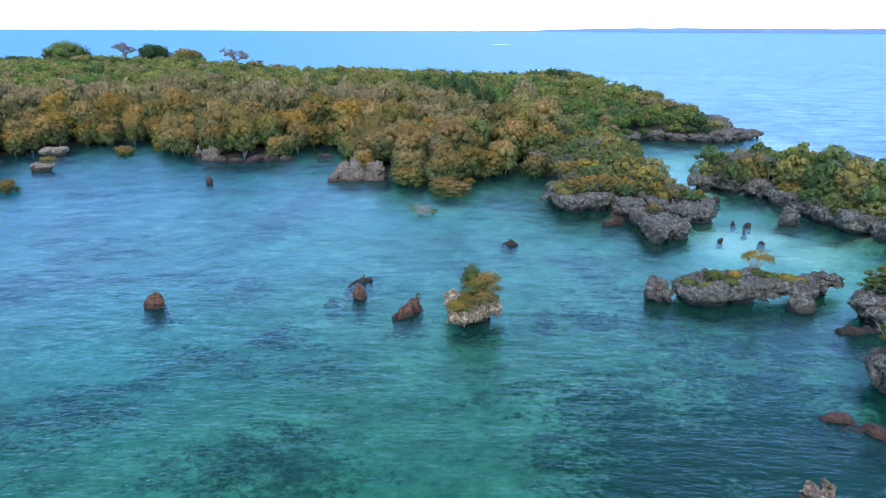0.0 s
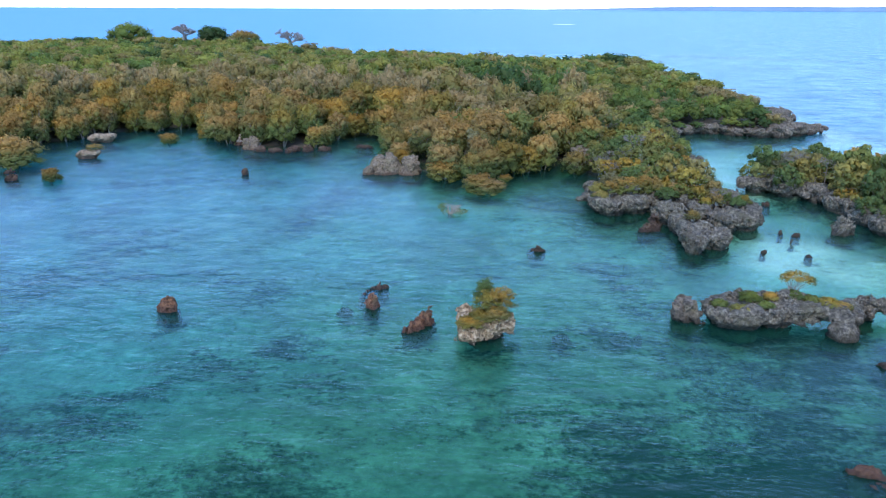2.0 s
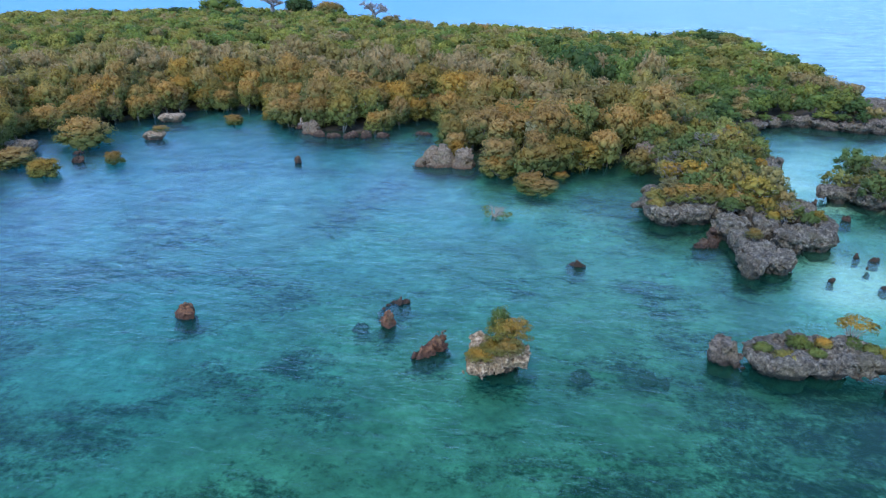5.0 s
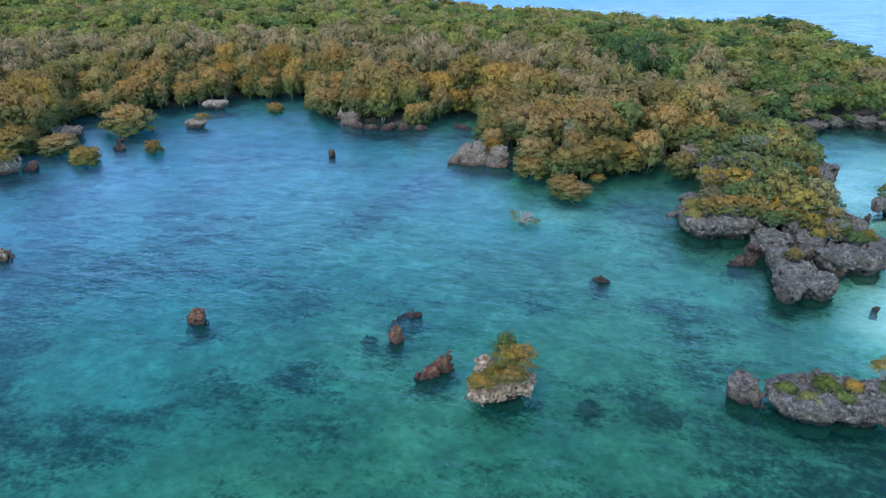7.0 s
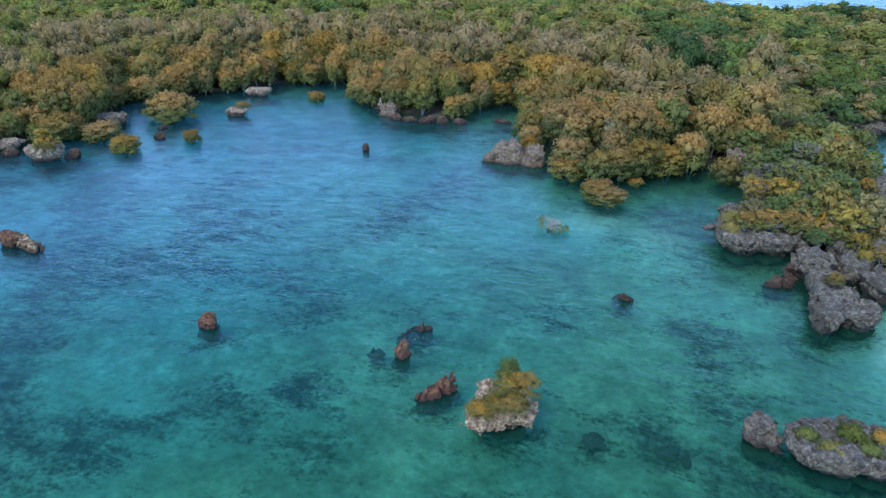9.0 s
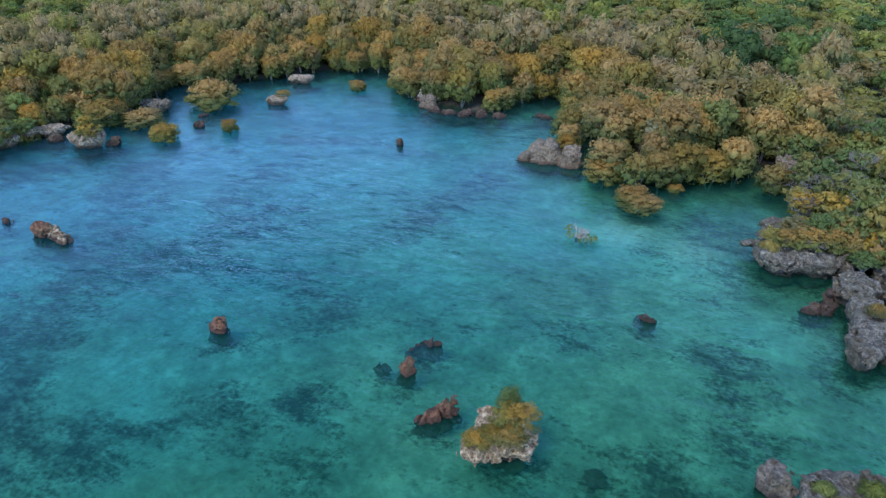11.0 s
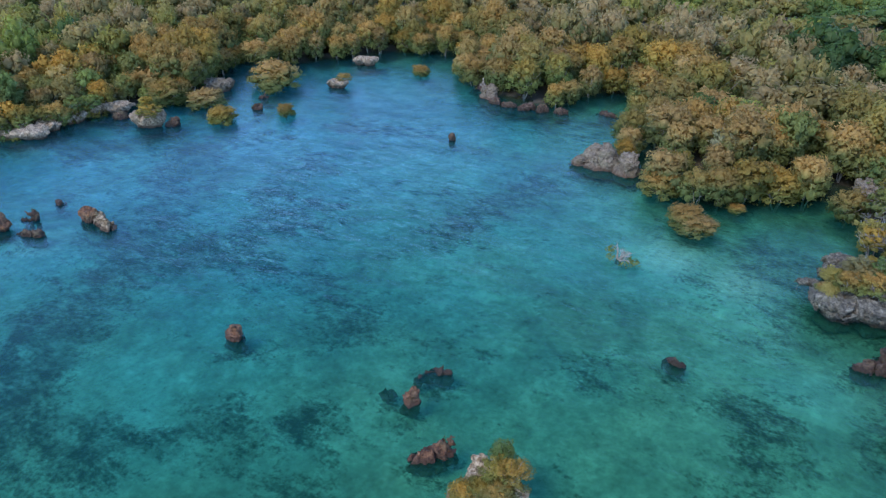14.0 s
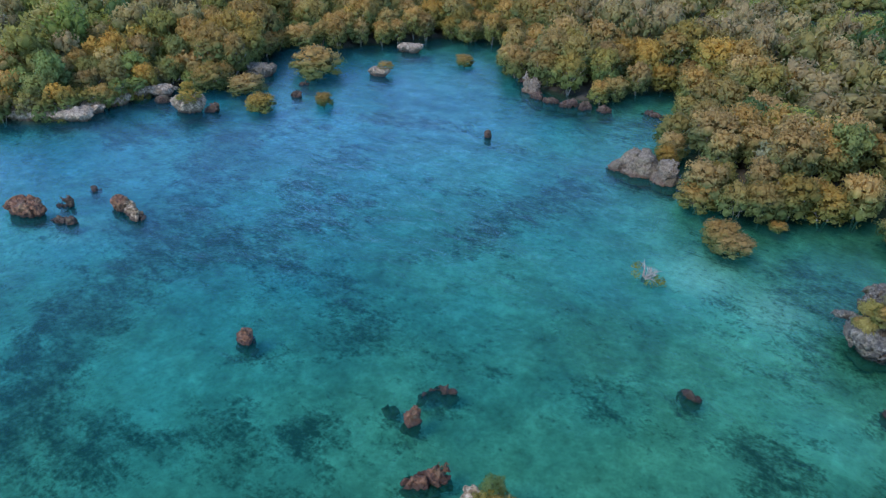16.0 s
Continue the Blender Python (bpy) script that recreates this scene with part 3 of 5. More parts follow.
def build_ground():
    grow = [12, 30, 70, 150, 320, 680, 1400, 2800, 4360]
    xs = np.concatenate([[-340 - g for g in grow[::-1]], np.arange(-340, -110, 4.0), np.arange(-110, 100, 1.5), [100 + g for g in grow]])
    ys = np.concatenate([[-10 - g for g in grow[::-1]], np.arange(-10, 170, 1.5), np.arange(170, 420, 4.0), [420 + g for g in grow]])
    X, Y = np.meshgrid(xs, ys)
    px, py = X.ravel(), Y.ravel()
    pz = height(px, py)
    wob = np.array([noise.fractal(Vector((x * 0.07, y * 0.07, 0)), 1.0, 2.0, 4) for x, y in zip(px, py)])
    pz += wob * np.where(pz < -0.5, 0.35, 0.12)
    open_sea = smooth(250, 420, np.hypot(px + 60, py - 120))
    pz = np.where(pz < -0.6, pz - 4 * open_sea, pz)
    def spots(rows):
        w = np.zeros(px.shape)
        for x, y, r, a in rows:
            w = np.maximum(w, a * smooth(1.25, 0.2, np.hypot(px - x, py - y) / r))
        return w
    grass, bright, hollow = spots(WEED), spots(FLATS_AND_GLARE), np.zeros(px.shape)
    for line, wide, amount in HOLLOWS:
        hollow = np.maximum(hollow, amount * smooth(1.5, 0.3, from_line(px, py, line) / wide))
    grass = np.maximum(grass, 1.0 * hollow)
    # weed round each rock, with its dark reflection put into the bed's colour
    for x, y, r in FEET:
        near = smooth(2.0, 0.7, np.hypot(px - x, py - y) / (r + 0.4))
        grass = np.maximum(grass, near * 0.8)
    wet = pz < -0.5
    pz = np.where(wet, np.minimum(pz + bright * 1.35, np.maximum(pz, -0.5)), pz)
    basin = np.maximum(np.maximum(0.38 * hollow, 0.42 * spots(BLUE)), (1.65 + 0.6 * smooth(0.2, -0.5, (px - 60) / (np.abs(py) + 100))) * smooth(130, 420, np.hypot(px + 40, py - 80)))
    off_shore = smooth(0.0, 9.0, -side(px, py, COAST))
    basin = np.maximum(basin, 1.5 * smooth(58, 92, px + 0.25 * (py - 170)) * smooth(110, 150, py))
    basin *= smooth(-2.0, 1.5, -side(px, py, COAST))
    # weed and soil colour past the shoreline also carry the trees' shade and reflection
    grass = np.maximum(grass, 0.12 * (1 - off_shore))
    soil = np.maximum(smooth(-1.5, 0.5, side(px, py, COAST)), smooth(-1.5, 1.5, side(px, py, ISLE)))
    n, w = len(ys), len(xs)
    i = np.arange(n * w).reshape(n, w)
    F = np.stack([i[:-1, :-1], i[:-1, 1:], i[1:, 1:], i[1:, :-1]], axis=-1).reshape(-1, 4)
    ob = new("ground", mesh_from("ground", np.stack([px, py, pz], axis=1), F, M_GROUND, True, {"grass": grass, "bright": bright, "soil": soil}))
    tagged(ob, "sandy lagoon bed with dark weed beds rising to wooded soil", "ground", kind="structure")
    flat = np.stack([np.clip(px, -4700, 4700), np.clip(py, -4500, 4800), 0 * px], axis=1)
    ob = new("water", mesh_from("water", flat, F, M_WATER, True, {"depth": np.clip(-pz, 0, 2.0), "basin": basin}))
    return tagged(ob, "clear turquoise lagoon water with fine wind ripples", "water", kind="structure")


def far_land():
    """The low coast on the horizon, distance haze put into its blue colour."""
    rng = random.Random(4)
    V, F = [], []
    n = 160
    for k in range(n):
        t = k / (n - 1)
        x = -520 + 3300 * t
        y = 4150 - 900 * t * t
        top = (3 + 19 * smooth(0.22, 0.5, np.array(t)).item() + 3 * noise.noise(Vector((k * 0.13, 0, 0))) + rng.uniform(-0.8, 0.8)) * smooth(0, 0.05, np.array(t)).item()
        V += [(x, y, -1), (x, y + 12, top * 0.7), (x, y + 40, top), (x, y + 240, top * 0.9)]
    for k in range(n - 1):
        for j in range(3):
            F.append((4 * k + j, 4 * k + 4 + j, 4 * k + 5 + j, 4 * k + 1 + j))
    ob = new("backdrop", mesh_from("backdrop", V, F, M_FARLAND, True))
    return tagged(ob, "low coast along the horizon, tinted blue for haze", "coast", kind="structure")


far_land()


# ---- rocks ----
def lagoon_rocks():
    brown = "brown algae-stained rock standing in the lagoon"
    loose = "loose rocks of the lagoon"
    # the mushroom rock
    rock("mushroom_rock", karst(11, [mass(3.3, 60.2, 1.75, 1.7, 0.3, 2.0, 0, 0, 0.8), mass(1.9, 58.6, 1.15, 0.95, 0.5, 1.75, 0, 0, 0.55), mass(4.7, 59.7, 0.85, 0.75, 0.4, 1.65, 0, 0, 0.7), mass(2.0, 61.2, 1.1, 1.0, 0.3, 1.7, 0, 0, 0.8),
                                     mass(1.25, 61.9, 0.6, 0.5, 0.2, 2.05, 0, 0, 0.9), mass(4.8, 61.1, 0.6, 0.6, 0, 1.9, 0, 0, 0.9), mass(3.6, 60.6, 1.25, 1.0, 0.2, 1.5, 0, 0), mass(1.9, 58.75, 0.3, 0.3, 0, 1.2, 0, 0, 0.1)], 0.11, 0.16, 0.35, 0.3),
         M_WARM, "ochre mushroom-shaped limestone rock with a tide-cut foot", "rock")
    rock("lagoon_rock", karst(21, [block(-27.6, 63.2, 0.85, 0.65, 0.3, 0.8), block(-26.95, 63.1, 0.62, 0.6, 0.1, 1.55)], 0.09, 0.12, 0.4, 0.16), M_RUST, brown, group=loose)
    rock("lagoon_rock", karst(23, [block(-8.1, 65.8, 0.66, 0.7, 0.3, 0.95, (0.05, 0.2)), block(-8.2, 65.3, 0.45, 0.45, 0.2, 0.5)], 0.09, 0.12, 0.3, 0.2), M_RUST, "rust-brown wedge-shaped rock standing in the lagoon", group=loose)
    rock("lagoon_rock", karst(24, [block(-7.8, 70.3, 0.62, 0.42, 0.6, 0.45), block(-8.5, 70.2, 0.6, 0.36, 0.2, 0.10), block(-9.1, 69.6, 0.5, 0.34, 0.7, 0.02), block(-9.4, 68.7, 0.42, 0.36, 1.1, 0.06)], 0.09, 0.12, 0.3, 0.18), M_BROWN,
         "low brown rock curving along the lagoon surface", group=loose)
    rock("lagoon_rock", karst(27, [block(-10.8, 65.8, 0.7, 0.52, 0.3, -0.3)], 0.1, 0.12, 0.3, 0.2), M_BROWN, "submerged brown rock under clear water", group=loose)
    rock("lagoon_rock", karst(28, [block(-3.6, 60.9, 0.6, 0.42, 0.9, 0.3), block(-3.1, 61.5, 1.0, 0.68, 0.95, 0.55, (0.1, 0.1)), block(-2.65, 62.2, 0.8, 0.6, 1.0, 0.72, (0.1, 0.1)), block(-2.3, 62.8, 0.5, 0.42, 1.0, 0.85, (0.1, 0.1), 0.2)], 0.09, 0.16, 0.3, 0.2), M_RUST,
         "jagged dark brown rock blade leaning out of the lagoon", group=loose)
    rock("lagoon_rock", karst(30, [block(9.0, 83.8, 0.62, 0.46, 0.1, 0.55), block(8.3, 84.0, 0.6, 0.42, 0.1, 0.05)], 0.1, 0.12, 0.3, 0.2), M_BROWN, brown, group=loose)
    rock("lagoon_rock", karst(32, [block(-39.8, 118.6, 0.46, 0.4, 0.1, 0.9), block(-39.7, 118.5, 0.33, 0.28, 0.1, 1.75, (0, 0), 0.4)], 0.1, 0.12, 0.25, 0.2), M_BROWN, "small upright brown rock post in the lagoon", group=loose)
    # the shelf rocks on the shallow western side
    shelf = "western shelf rocks"
    rock("shelf_rock", karst(40, [mass(-69.4, 60.5, 2.2, 1.6, 0.6, 1.55, 0.25, 0.5), mass(-68.0, 60.9, 1.2, 1.1, 0.4, 1.35, 0.2, 0.5)], 0.14, 0.16, 0.4, 0.3), M_RUST, "broad flat-topped brown rock in shallow water", group=shelf)
    rock("shelf_rock", karst(41, [block(-67.6, 64.5, 0.75, 0.5, 0.3, 0.6), block(-66.8, 65.0, 0.4, 0.32, 0.3, 1.1, (0.2, 0), 0.3)], 0.09, 0.16, 0.3, 0.2), M_BROWN, "small dark forked rock in shallow water", group=shelf)
    rock("shelf_rock", karst(43, [block(-63.2, 62.4, 1.2, 0.5, 0.5, 0.4), block(-62.2, 63.1, 0.5, 0.4, 0.5, 0.55)], 0.1, 0.14, 0.3, 0.2), M_BROWN, "low brown rock in shallow water", group=shelf)
    rock("shelf_rock", karst(44, [block(-68.7, 69.3, 0.55, 0.45, 0, 0.4)], 0.1, 0.14, 0.3, 0.2), M_BROWN, "small brown rock in shallow water", group=shelf)
    rock("shelf_rock", karst(45, [mass(-61.3, 68.9, 1.25, 0.95, 0.3, 1.45, 0.1, 0.4)], 0.11, 0.16, 0.3, 0.24), M_RUST, "blocky rust-brown rock in shallow water", group=shelf)
    rock("shelf_rock", karst(48, [block(-58.7, 69.1, 1.2, 0.7, -0.2, 1.25, (-0.1, 0)), block(-57.4, 68.9, 0.95, 0.65, -0.25, 0.75)], 0.1, 0.18, 0.3, 0.24), M_WARM, "ochre and brown ridged rock in shallow water", group=shelf)
    # the paired boulders below the mangroves
    pale = "smooth pale grey boulder at the foot of mangroves"
    rock("boulder", karst(51, [block(-16.0, 122.6, 2.7, 2.2, 0.15, 3.1, (0.05, 0.2)), block(-18.4, 121.9, 1.5, 1.2, 0.5, 1.0)], 0.2, 0.16, 0.5, 0.4), M_PALE, pale, "boulder", "paired boulders")
    rock("boulder", karst(52, [block(-11.6, 122.3, 1.8, 1.6, -0.2, 2.8, (0, 0.15))], 0.2, 0.16, 0.4, 0.4), M_PALE, pale, "boulder", "paired boulders")
    rock("boulder", karst(53, [block(-46.6, 141.2, 1.9, 1.5, 0.1, 2.2), block(-45.2, 140.0, 1.0, 0.8, 0.1, 0.9)], 0.2, 0.16, 0.5, 0.4), M_PALE, pale, "boulder")
    for k, (x, y, r, h) in enumerate([(-43.9, 138.6, 1.2, 0.8), (-40.9, 138.7, 1.4, 0.7), (-37.5, 139.4, 1.7, 1.0), (-34.8, 139.8, 1.2, 1.1), (-31.8, 140.9, 1.5, 0.9), (-51.6, 145.6, 1.2, 0.8), (-24.2, 144.8, 1.8, 0.4)]):
        rock("shore_rock", karst(60 + k, [block(x, y, r, r * 0.6, 0.5 * k, h), block(x + 0.5 * r, y + 0.3, 0.5 * r, 0.4 * r, 0, 0.6 * h)], 0.15, 0.14, 0.3, 0.25), M_BROWN, "low brown rock at the shore", group="shore rocks")
    rock("stained_rock", karst(68, [block(-50.4, 144.8, 0.9, 0.6, 0.3, 0.9), block(-50.2, 144.9, 0.38, 0.3, 0.3, 2.0, (0, 0), 0.3)], 0.1, 0.1, 0.25, 0.16), M_WHITE, "small rock with white stains beside a boulder")
    rock("flat_rock", karst(70, [mass(-79.8, 144.9, 2.5, 1.6, 0.6, 1.5, 0.9, 1.0), mass(-81.4, 144.0, 1.2, 0.9, 0.6, 1.2, 0.6, 0.8)], 0.16, 0.18, 0.4, 0.35), M_BLEACH, "flat bleached limestone slab at the mangrove edge", "rock")
    rock("flat_rock", karst(71, [mass(-73.9, 129.2, 2.1, 1.4, 0.5, 1.3, 0.8, 0.8), mass(-75.3, 128.6, 1.0, 0.8, 0.4, 1.0, 0.4, 0.7)], 0.16, 0.18, 0.4, 0.35), M_BLEACH, "bleached limestone rock with a small bush", "rock")
    rock("shore_rock", karst(72, [mass(-91.5, 114.2, 3.0, 2.0, 0.7, 1.9, 0.6, 0.9)], 0.2, 0.2, 0.4, 0.5), M_PALE, "grey limestone rock between mangroves")
    rock("shore_rock", karst(73, [block(-76.7, 110.8, 0.9, 0.65, 0.7, 0.75)], 0.12, 0.14, 0.3, 0.25), M_BROWN, "low brown rock at the shore", group="shore rocks")
    rock("shore_rock", karst(74, [block(-80.9, 116.0, 0.7, 0.5, 0.7, 0.5)], 0.12, 0.14, 0.3, 0.25), M_BROWN, "low brown rock at the shore", group="shore rocks")
    rock("islet_rock", karst(75, [mass(-84.9, 94.3, 2.9, 2.1, 0.5, 2.3, 0.9, 1.3), mass(-86.9, 93.9, 1.3, 1.1, 0.3, 1.8, 0.6, 1.2)], 0.17, 0.2, 0.4, 0.45), M_BLEACH, "undercut limestone islet topped with shrubs", "rock")
    rock("shore_rock", karst(76, [block(-81.9, 96.6, 1.1, 0.9, 0.7, 1.4)], 0.13, 0.16, 0.3, 0.25), M_BROWN, "dark brown rock beside a small islet", group="shore rocks")
    ledge = "undercut pale limestone ledge along the wooded shore"
    rock("shore_ledge", karst(80, [mass(-112, 69.6, 3.6, 1.8, 0.2, 1.25), mass(-107, 71.8, 3.2, 1.7, 0.35, 1.17), mass(-102.6, 74.4, 3.2, 1.7, 0.5, 1.33)], 0.22, 0.22, 0.5, 0.55), M_BLEACH, ledge, "rock ledge", "western ledges")
    rock("shore_ledge", karst(81, [mass(-98.2, 77.6, 2.8, 1.5, 0.5, 1.33), mass(-95.2, 79.9, 2.6, 1.6, 0.7, 1.48), mass(-96.6, 83.4, 1.9, 2.0, 0.2, 1.33)], 0.22, 0.22, 0.5, 0.55), M_BLEACH, ledge, "rock ledge", "western ledges")
    rock("shore_ledge", karst(82, [mass(-97.2, 88, 1.8, 2.4, 0.2, 1.48), mass(-98, 92.6, 2.0, 2.0, 0, 1.64), mass(-95.4, 95.4, 2.2, 1.6, 0.6, 1.56)], 0.22, 0.22, 0.5, 0.55), M_BLEACH, ledge, "rock ledge", "western ledges")
    rock("shore_rock", karst(83, [block(-92.2, 93.6, 1.2, 0.9, 0.7, 1.0)], 0.14, 0.16, 0.3, 0.25), M_BROWN, "low brown rock at the shore", group="shore rocks")
    rock("cove_rock", karst(90, [mass(19.6, 130.4, 2.8, 2.2, 0.3, 3.5, 0.6, 1.2), mass(21.8, 129.6, 1.6, 1.5, 0.3, 2.6, 0.5, 1.0)], 0.2, 0.24, 0.4, 0.6), M_PALE, "grey limestone outcrop under the trees")
    # loose rocks by the cape and in the channel
    rock("cape_rock", karst(120, [block(23.6, 93.2, 1.15, 0.8, 0.3, 0.75), block(24.6, 95.4, 0.7, 0.9, 0.3, 1.1), block(22.8, 92.8, 0.6, 0.45, 0.9, 0.4)], 0.13, 0.2, 0.35, 0.3), M_BROWN, "rust-brown rock beside the cape", group=loose)
    for k, (x, y, r, h) in enumerate([(35.5, 85.4, 0.42, 0.45), (41.9, 92.6, 0.95, 0.7), (40.3, 93.4, 0.45, 0.4), (40.2, 89.4, 0.55, 0.6), (40.4, 84.6, 0.7, 0.15), (43.0, 107.0, 1.0, 1.1), (38.1, 122.5, 0.6, 0.6), (37.1, 123.2, 0.4, 0.4), (40.3, 112.5, 0.7, 1.9)]):
        rock("channel_rock", karst(130 + k, [block(x, y, 0.6 * r, 0.45 * r, 0.5 * k, 0.55 * h), block(x + 0.25 * r, y, 0.4 * r, 0.35 * r, 0, 0.4 * h)], 0.07, 0.05, 0.3, 0.08), M_BROWN, "small dark rock in the shallow channel", group=loose)


def rock_platforms():
    """The undercut shelves of pitted limestone: the cape, the headland, the wooded isle and the arch."""
    ledge = "pitted grey undercut limestone platform of the cape"
    rock("cape_platform", karst(100, [mass(19.4, 101.4, 2.5, 2.7, 0.2, 2.2, 0.8, 1.1), mass(22.8, 102.2, 2.6, 2.2, 0.1, 2.3, 0.8, 1.1), mass(25.6, 103.2, 1.8, 1.8, 0.1, 2.3, 0.7, 1.1), mass(17.0, 103.0, 1.9, 0.75, -0.2, 1.9, 0, 0, 1.0), mass(22, 106, 4.6, 3.0, 0, 2.3), mass(18.6, 108, 1.8, 2.6, 0, 2.2)], 0.2, 0.24, 0.3, 0.5),
         M_ROCK, ledge, "rock platform", "cape platforms")
    rock("cape_platform", karst(101, [mass(27.3, 86.0, 1.35, 2.5, 0.1, 2.1, 0.6, 1.1), mass(30.2, 87.4, 1.9, 1.9, 0.2, 2.0, 0.6, 1.0), mass(28.4, 89.2, 2.2, 1.8, 0, 2.3, 0.6, 1.1), mass(27.7, 92.8, 1.5, 2.3, 0.1, 2.2, 0.5, 1.0), mass(26.9, 97.0, 1.9, 2.1, 0.3, 2.4, 0.6, 1.0)], 0.19, 0.24, 0.3, 0.45),
         M_ROCK, ledge, "rock platform", "cape platforms")
    rock("cape_platform", karst(102, [mass(31.1, 98.2, 1.5, 2.6, -0.25, 2.4, 0.5, 1.0), mass(33.2, 94.6, 1.8, 2.4, 0.3, 2.2, 0.6, 1.1), mass(36.2, 95.6, 2.4, 2.1, 0.2, 2.2, 0.7, 1.1), mass(37.2, 99.6, 2.3, 3.0, 0.2, 2.2, 0.7, 1.1), mass(31.4, 102.2, 2.6, 2.0, 0.2, 2.5), mass(36, 105, 2.4, 3.2, 0, 2.2)], 0.2, 0.24, 0.28, 0.5),
         M_ROCK, ledge, "rock platform", "cape platforms")
    rock("cape_platform", karst(103, [mass(34.2, 113.5, 2.4, 3.4, 0, 2.2), mass(35.4, 119.5, 2.0, 3.2, 0, 2.1), mass(36.3, 126, 2.0, 3.2, 0, 2.3), mass(37.4, 129.6, 2.0, 1.6, 0.2, 2.4)], 0.26, 0.26, 0.4, 0.55), M_ROCK, ledge, "rock platform", "cape platforms")
    head = "grey-brown undercut limestone ledge of the headland"
    rock("headland_ledge", karst(150, [mass(41.5, 164, 2.6, 2.0, 0.5, 1.6), mass(46, 168.6, 3.2, 2.0, 0.4, 1.7), mass(51.5, 170.2, 3.4, 2.2, 0.0, 1.8), mass(57, 168.2, 3.6, 2.2, -0.3, 1.7)], 0.3, 0.3, 0.5, 0.7), M_HEAD, head, "rock ledge", "headland ledges")
    rock("headland_ledge", karst(151, [mass(61.5, 166.6, 3.2, 2.4, -0.2, 1.8), mass(66, 166.4, 3.2, 2.2, 0.1, 2.4), mass(70, 169, 3.4, 2.2, 0.5, 2.5), mass(73.8, 171.4, 2.8, 1.4, 0.5, 1.9, 0, 0, 0.3), mass(76.6, 172.6, 2.0, 0.8, 0.3, 1.4, 0, 0, 0.6), mass(67, 174, 4, 4, 0.4, 3.2)], 0.3, 0.3, 0.5, 0.7),
         M_HEAD, head, "rock ledge", "headland ledges")
    rock("headland_ledge", karst(152, [mass(69, 184, 3.6, 4, 0.2, 3.6), mass(73, 187.5, 3.2, 2.2, 0.5, 3.0), mass(76.6, 190, 2.2, 1.0, 0.4, 1.6, 0, 0, 0.4), mass(72, 213, 4, 3, 0.6, 2.4), mass(76, 218, 3, 1.8, 0.6, 2.0), mass(69, 198, 3, 6, 0, 2.2)], 0.36, 0.3, 0.5, 0.7), M_HEAD, head, "rock ledge", "headland ledges")
    isle = "dark grey undercut limestone ledge of the wooded isle"
    rock("isle_ledge", karst(170, [mass(45.0, 116.2, 3.0, 1.9, 0.5, 2.0, 1.0, 1.3), mass(42.9, 115.6, 1.5, 1.1, 0.3, 1.9, 0, 0, 1.0), mass(48.4, 114.0, 2.8, 2.2, -0.2, 2.3), mass(51.6, 110.6, 2.2, 2.6, 0.2, 2.1), mass(50, 118, 4, 3, 0, 2.3)], 0.22, 0.26, 0.4, 0.6), M_ROCK, isle, "rock ledge", "isle ledges")
    rock("isle_ledge", karst(171, [mass(53.0, 105.0, 2.2, 3.2, 0.2, 2.0), mass(53.8, 99.4, 2.2, 3.0, 0.0, 2.0), mass(54.2, 94.6, 2.2, 2.6, 0, 2.2), mass(55.6, 90.2, 2.4, 2.4, 0.4, 2.3)], 0.25, 0.28, 0.4, 0.6), M_ROCK, isle, "rock ledge", "isle ledges")
    rock("isle_ledge", karst(172, [mass(58.2, 86.4, 2.6, 2.2, -0.6, 2.3), mass(61.2, 81.6, 3.0, 2.2, -0.8, 2.2), mass(65.6, 76.4, 3.6, 2.4, -0.7, 2.3), mass(71, 72.4, 4.2, 2.8, -0.5, 3.0)], 0.27, 0.28, 0.4, 0.6), M_ROCK, isle, "rock ledge", "isle ledges")
    rock("isle_rock", karst(173, [block(48.2, 94.0, 1.4, 1.1, 0.2, 2.0)], 0.16, 0.2, 0.4, 0.4), M_ROCK, "rounded dark limestone stump beside the wooded isle")
    # the arch islet and its neighbours
    rock("arch_rock", karst(191, [mass(26.2, 65.2, 2.9, 2.4, 0.05, 1.85, 0.85, 0.9), mass(29.4, 65.8, 2.4, 2.1, 0.0, 2.0, 0.8, 0.9), mass(32.4, 65.8, 2.2, 1.5, -0.1, 2.1, 0, 0, 0.75), mass(35.0, 65.0, 1.9, 1.5, -0.2, 2.0, 0, 0, 0.65),
                                  mass(34.6, 62.9, 1.35, 0.95, 0.1, 0.85, 0, 0), mass(35.3, 63.9, 0.85, 0.8, 0.1, 1.7, 0, 0), mass(36.6, 66.2, 0.7, 0.8, 0.1, 2.1, 0, 0, 0.8), mass(27.6, 67.0, 1.9, 0.9, 0.1, 2.35, 0.2, 0.6), mass(31.4, 66.6, 1.3, 0.9, 0.1, 2.5, 0, 0, 0.9)], 0.16, 0.2, 0.3, 0.36),
         M_ROCK, "long grey limestone islet with a low arch", "rock islet")
    rock("pinnacle_rock", karst(196, [mass(21.7, 65.6, 1.0, 0.95, 0.1, 2.05, 0.1, 0.5), mass(22.7, 65.2, 0.55, 0.5, 0.1, 1.0, 0, 0)], 0.12, 0.15, 0.3, 0.25), M_HEAD, "rounded brown-grey limestone stump in the lagoon")
    rock("jagged_rock", karst(197, [mass(38.2, 66.9, 1.05, 0.75, 0.3, 2.2, 0.2, 0.8), mass(39.6, 67.1, 1.0, 0.42, 0.1, 1.9, 0, 0, 1.0)], 0.12, 0.26, 0.25, 0.3), M_ROCK, "jagged dark limestone crest beside the arch")
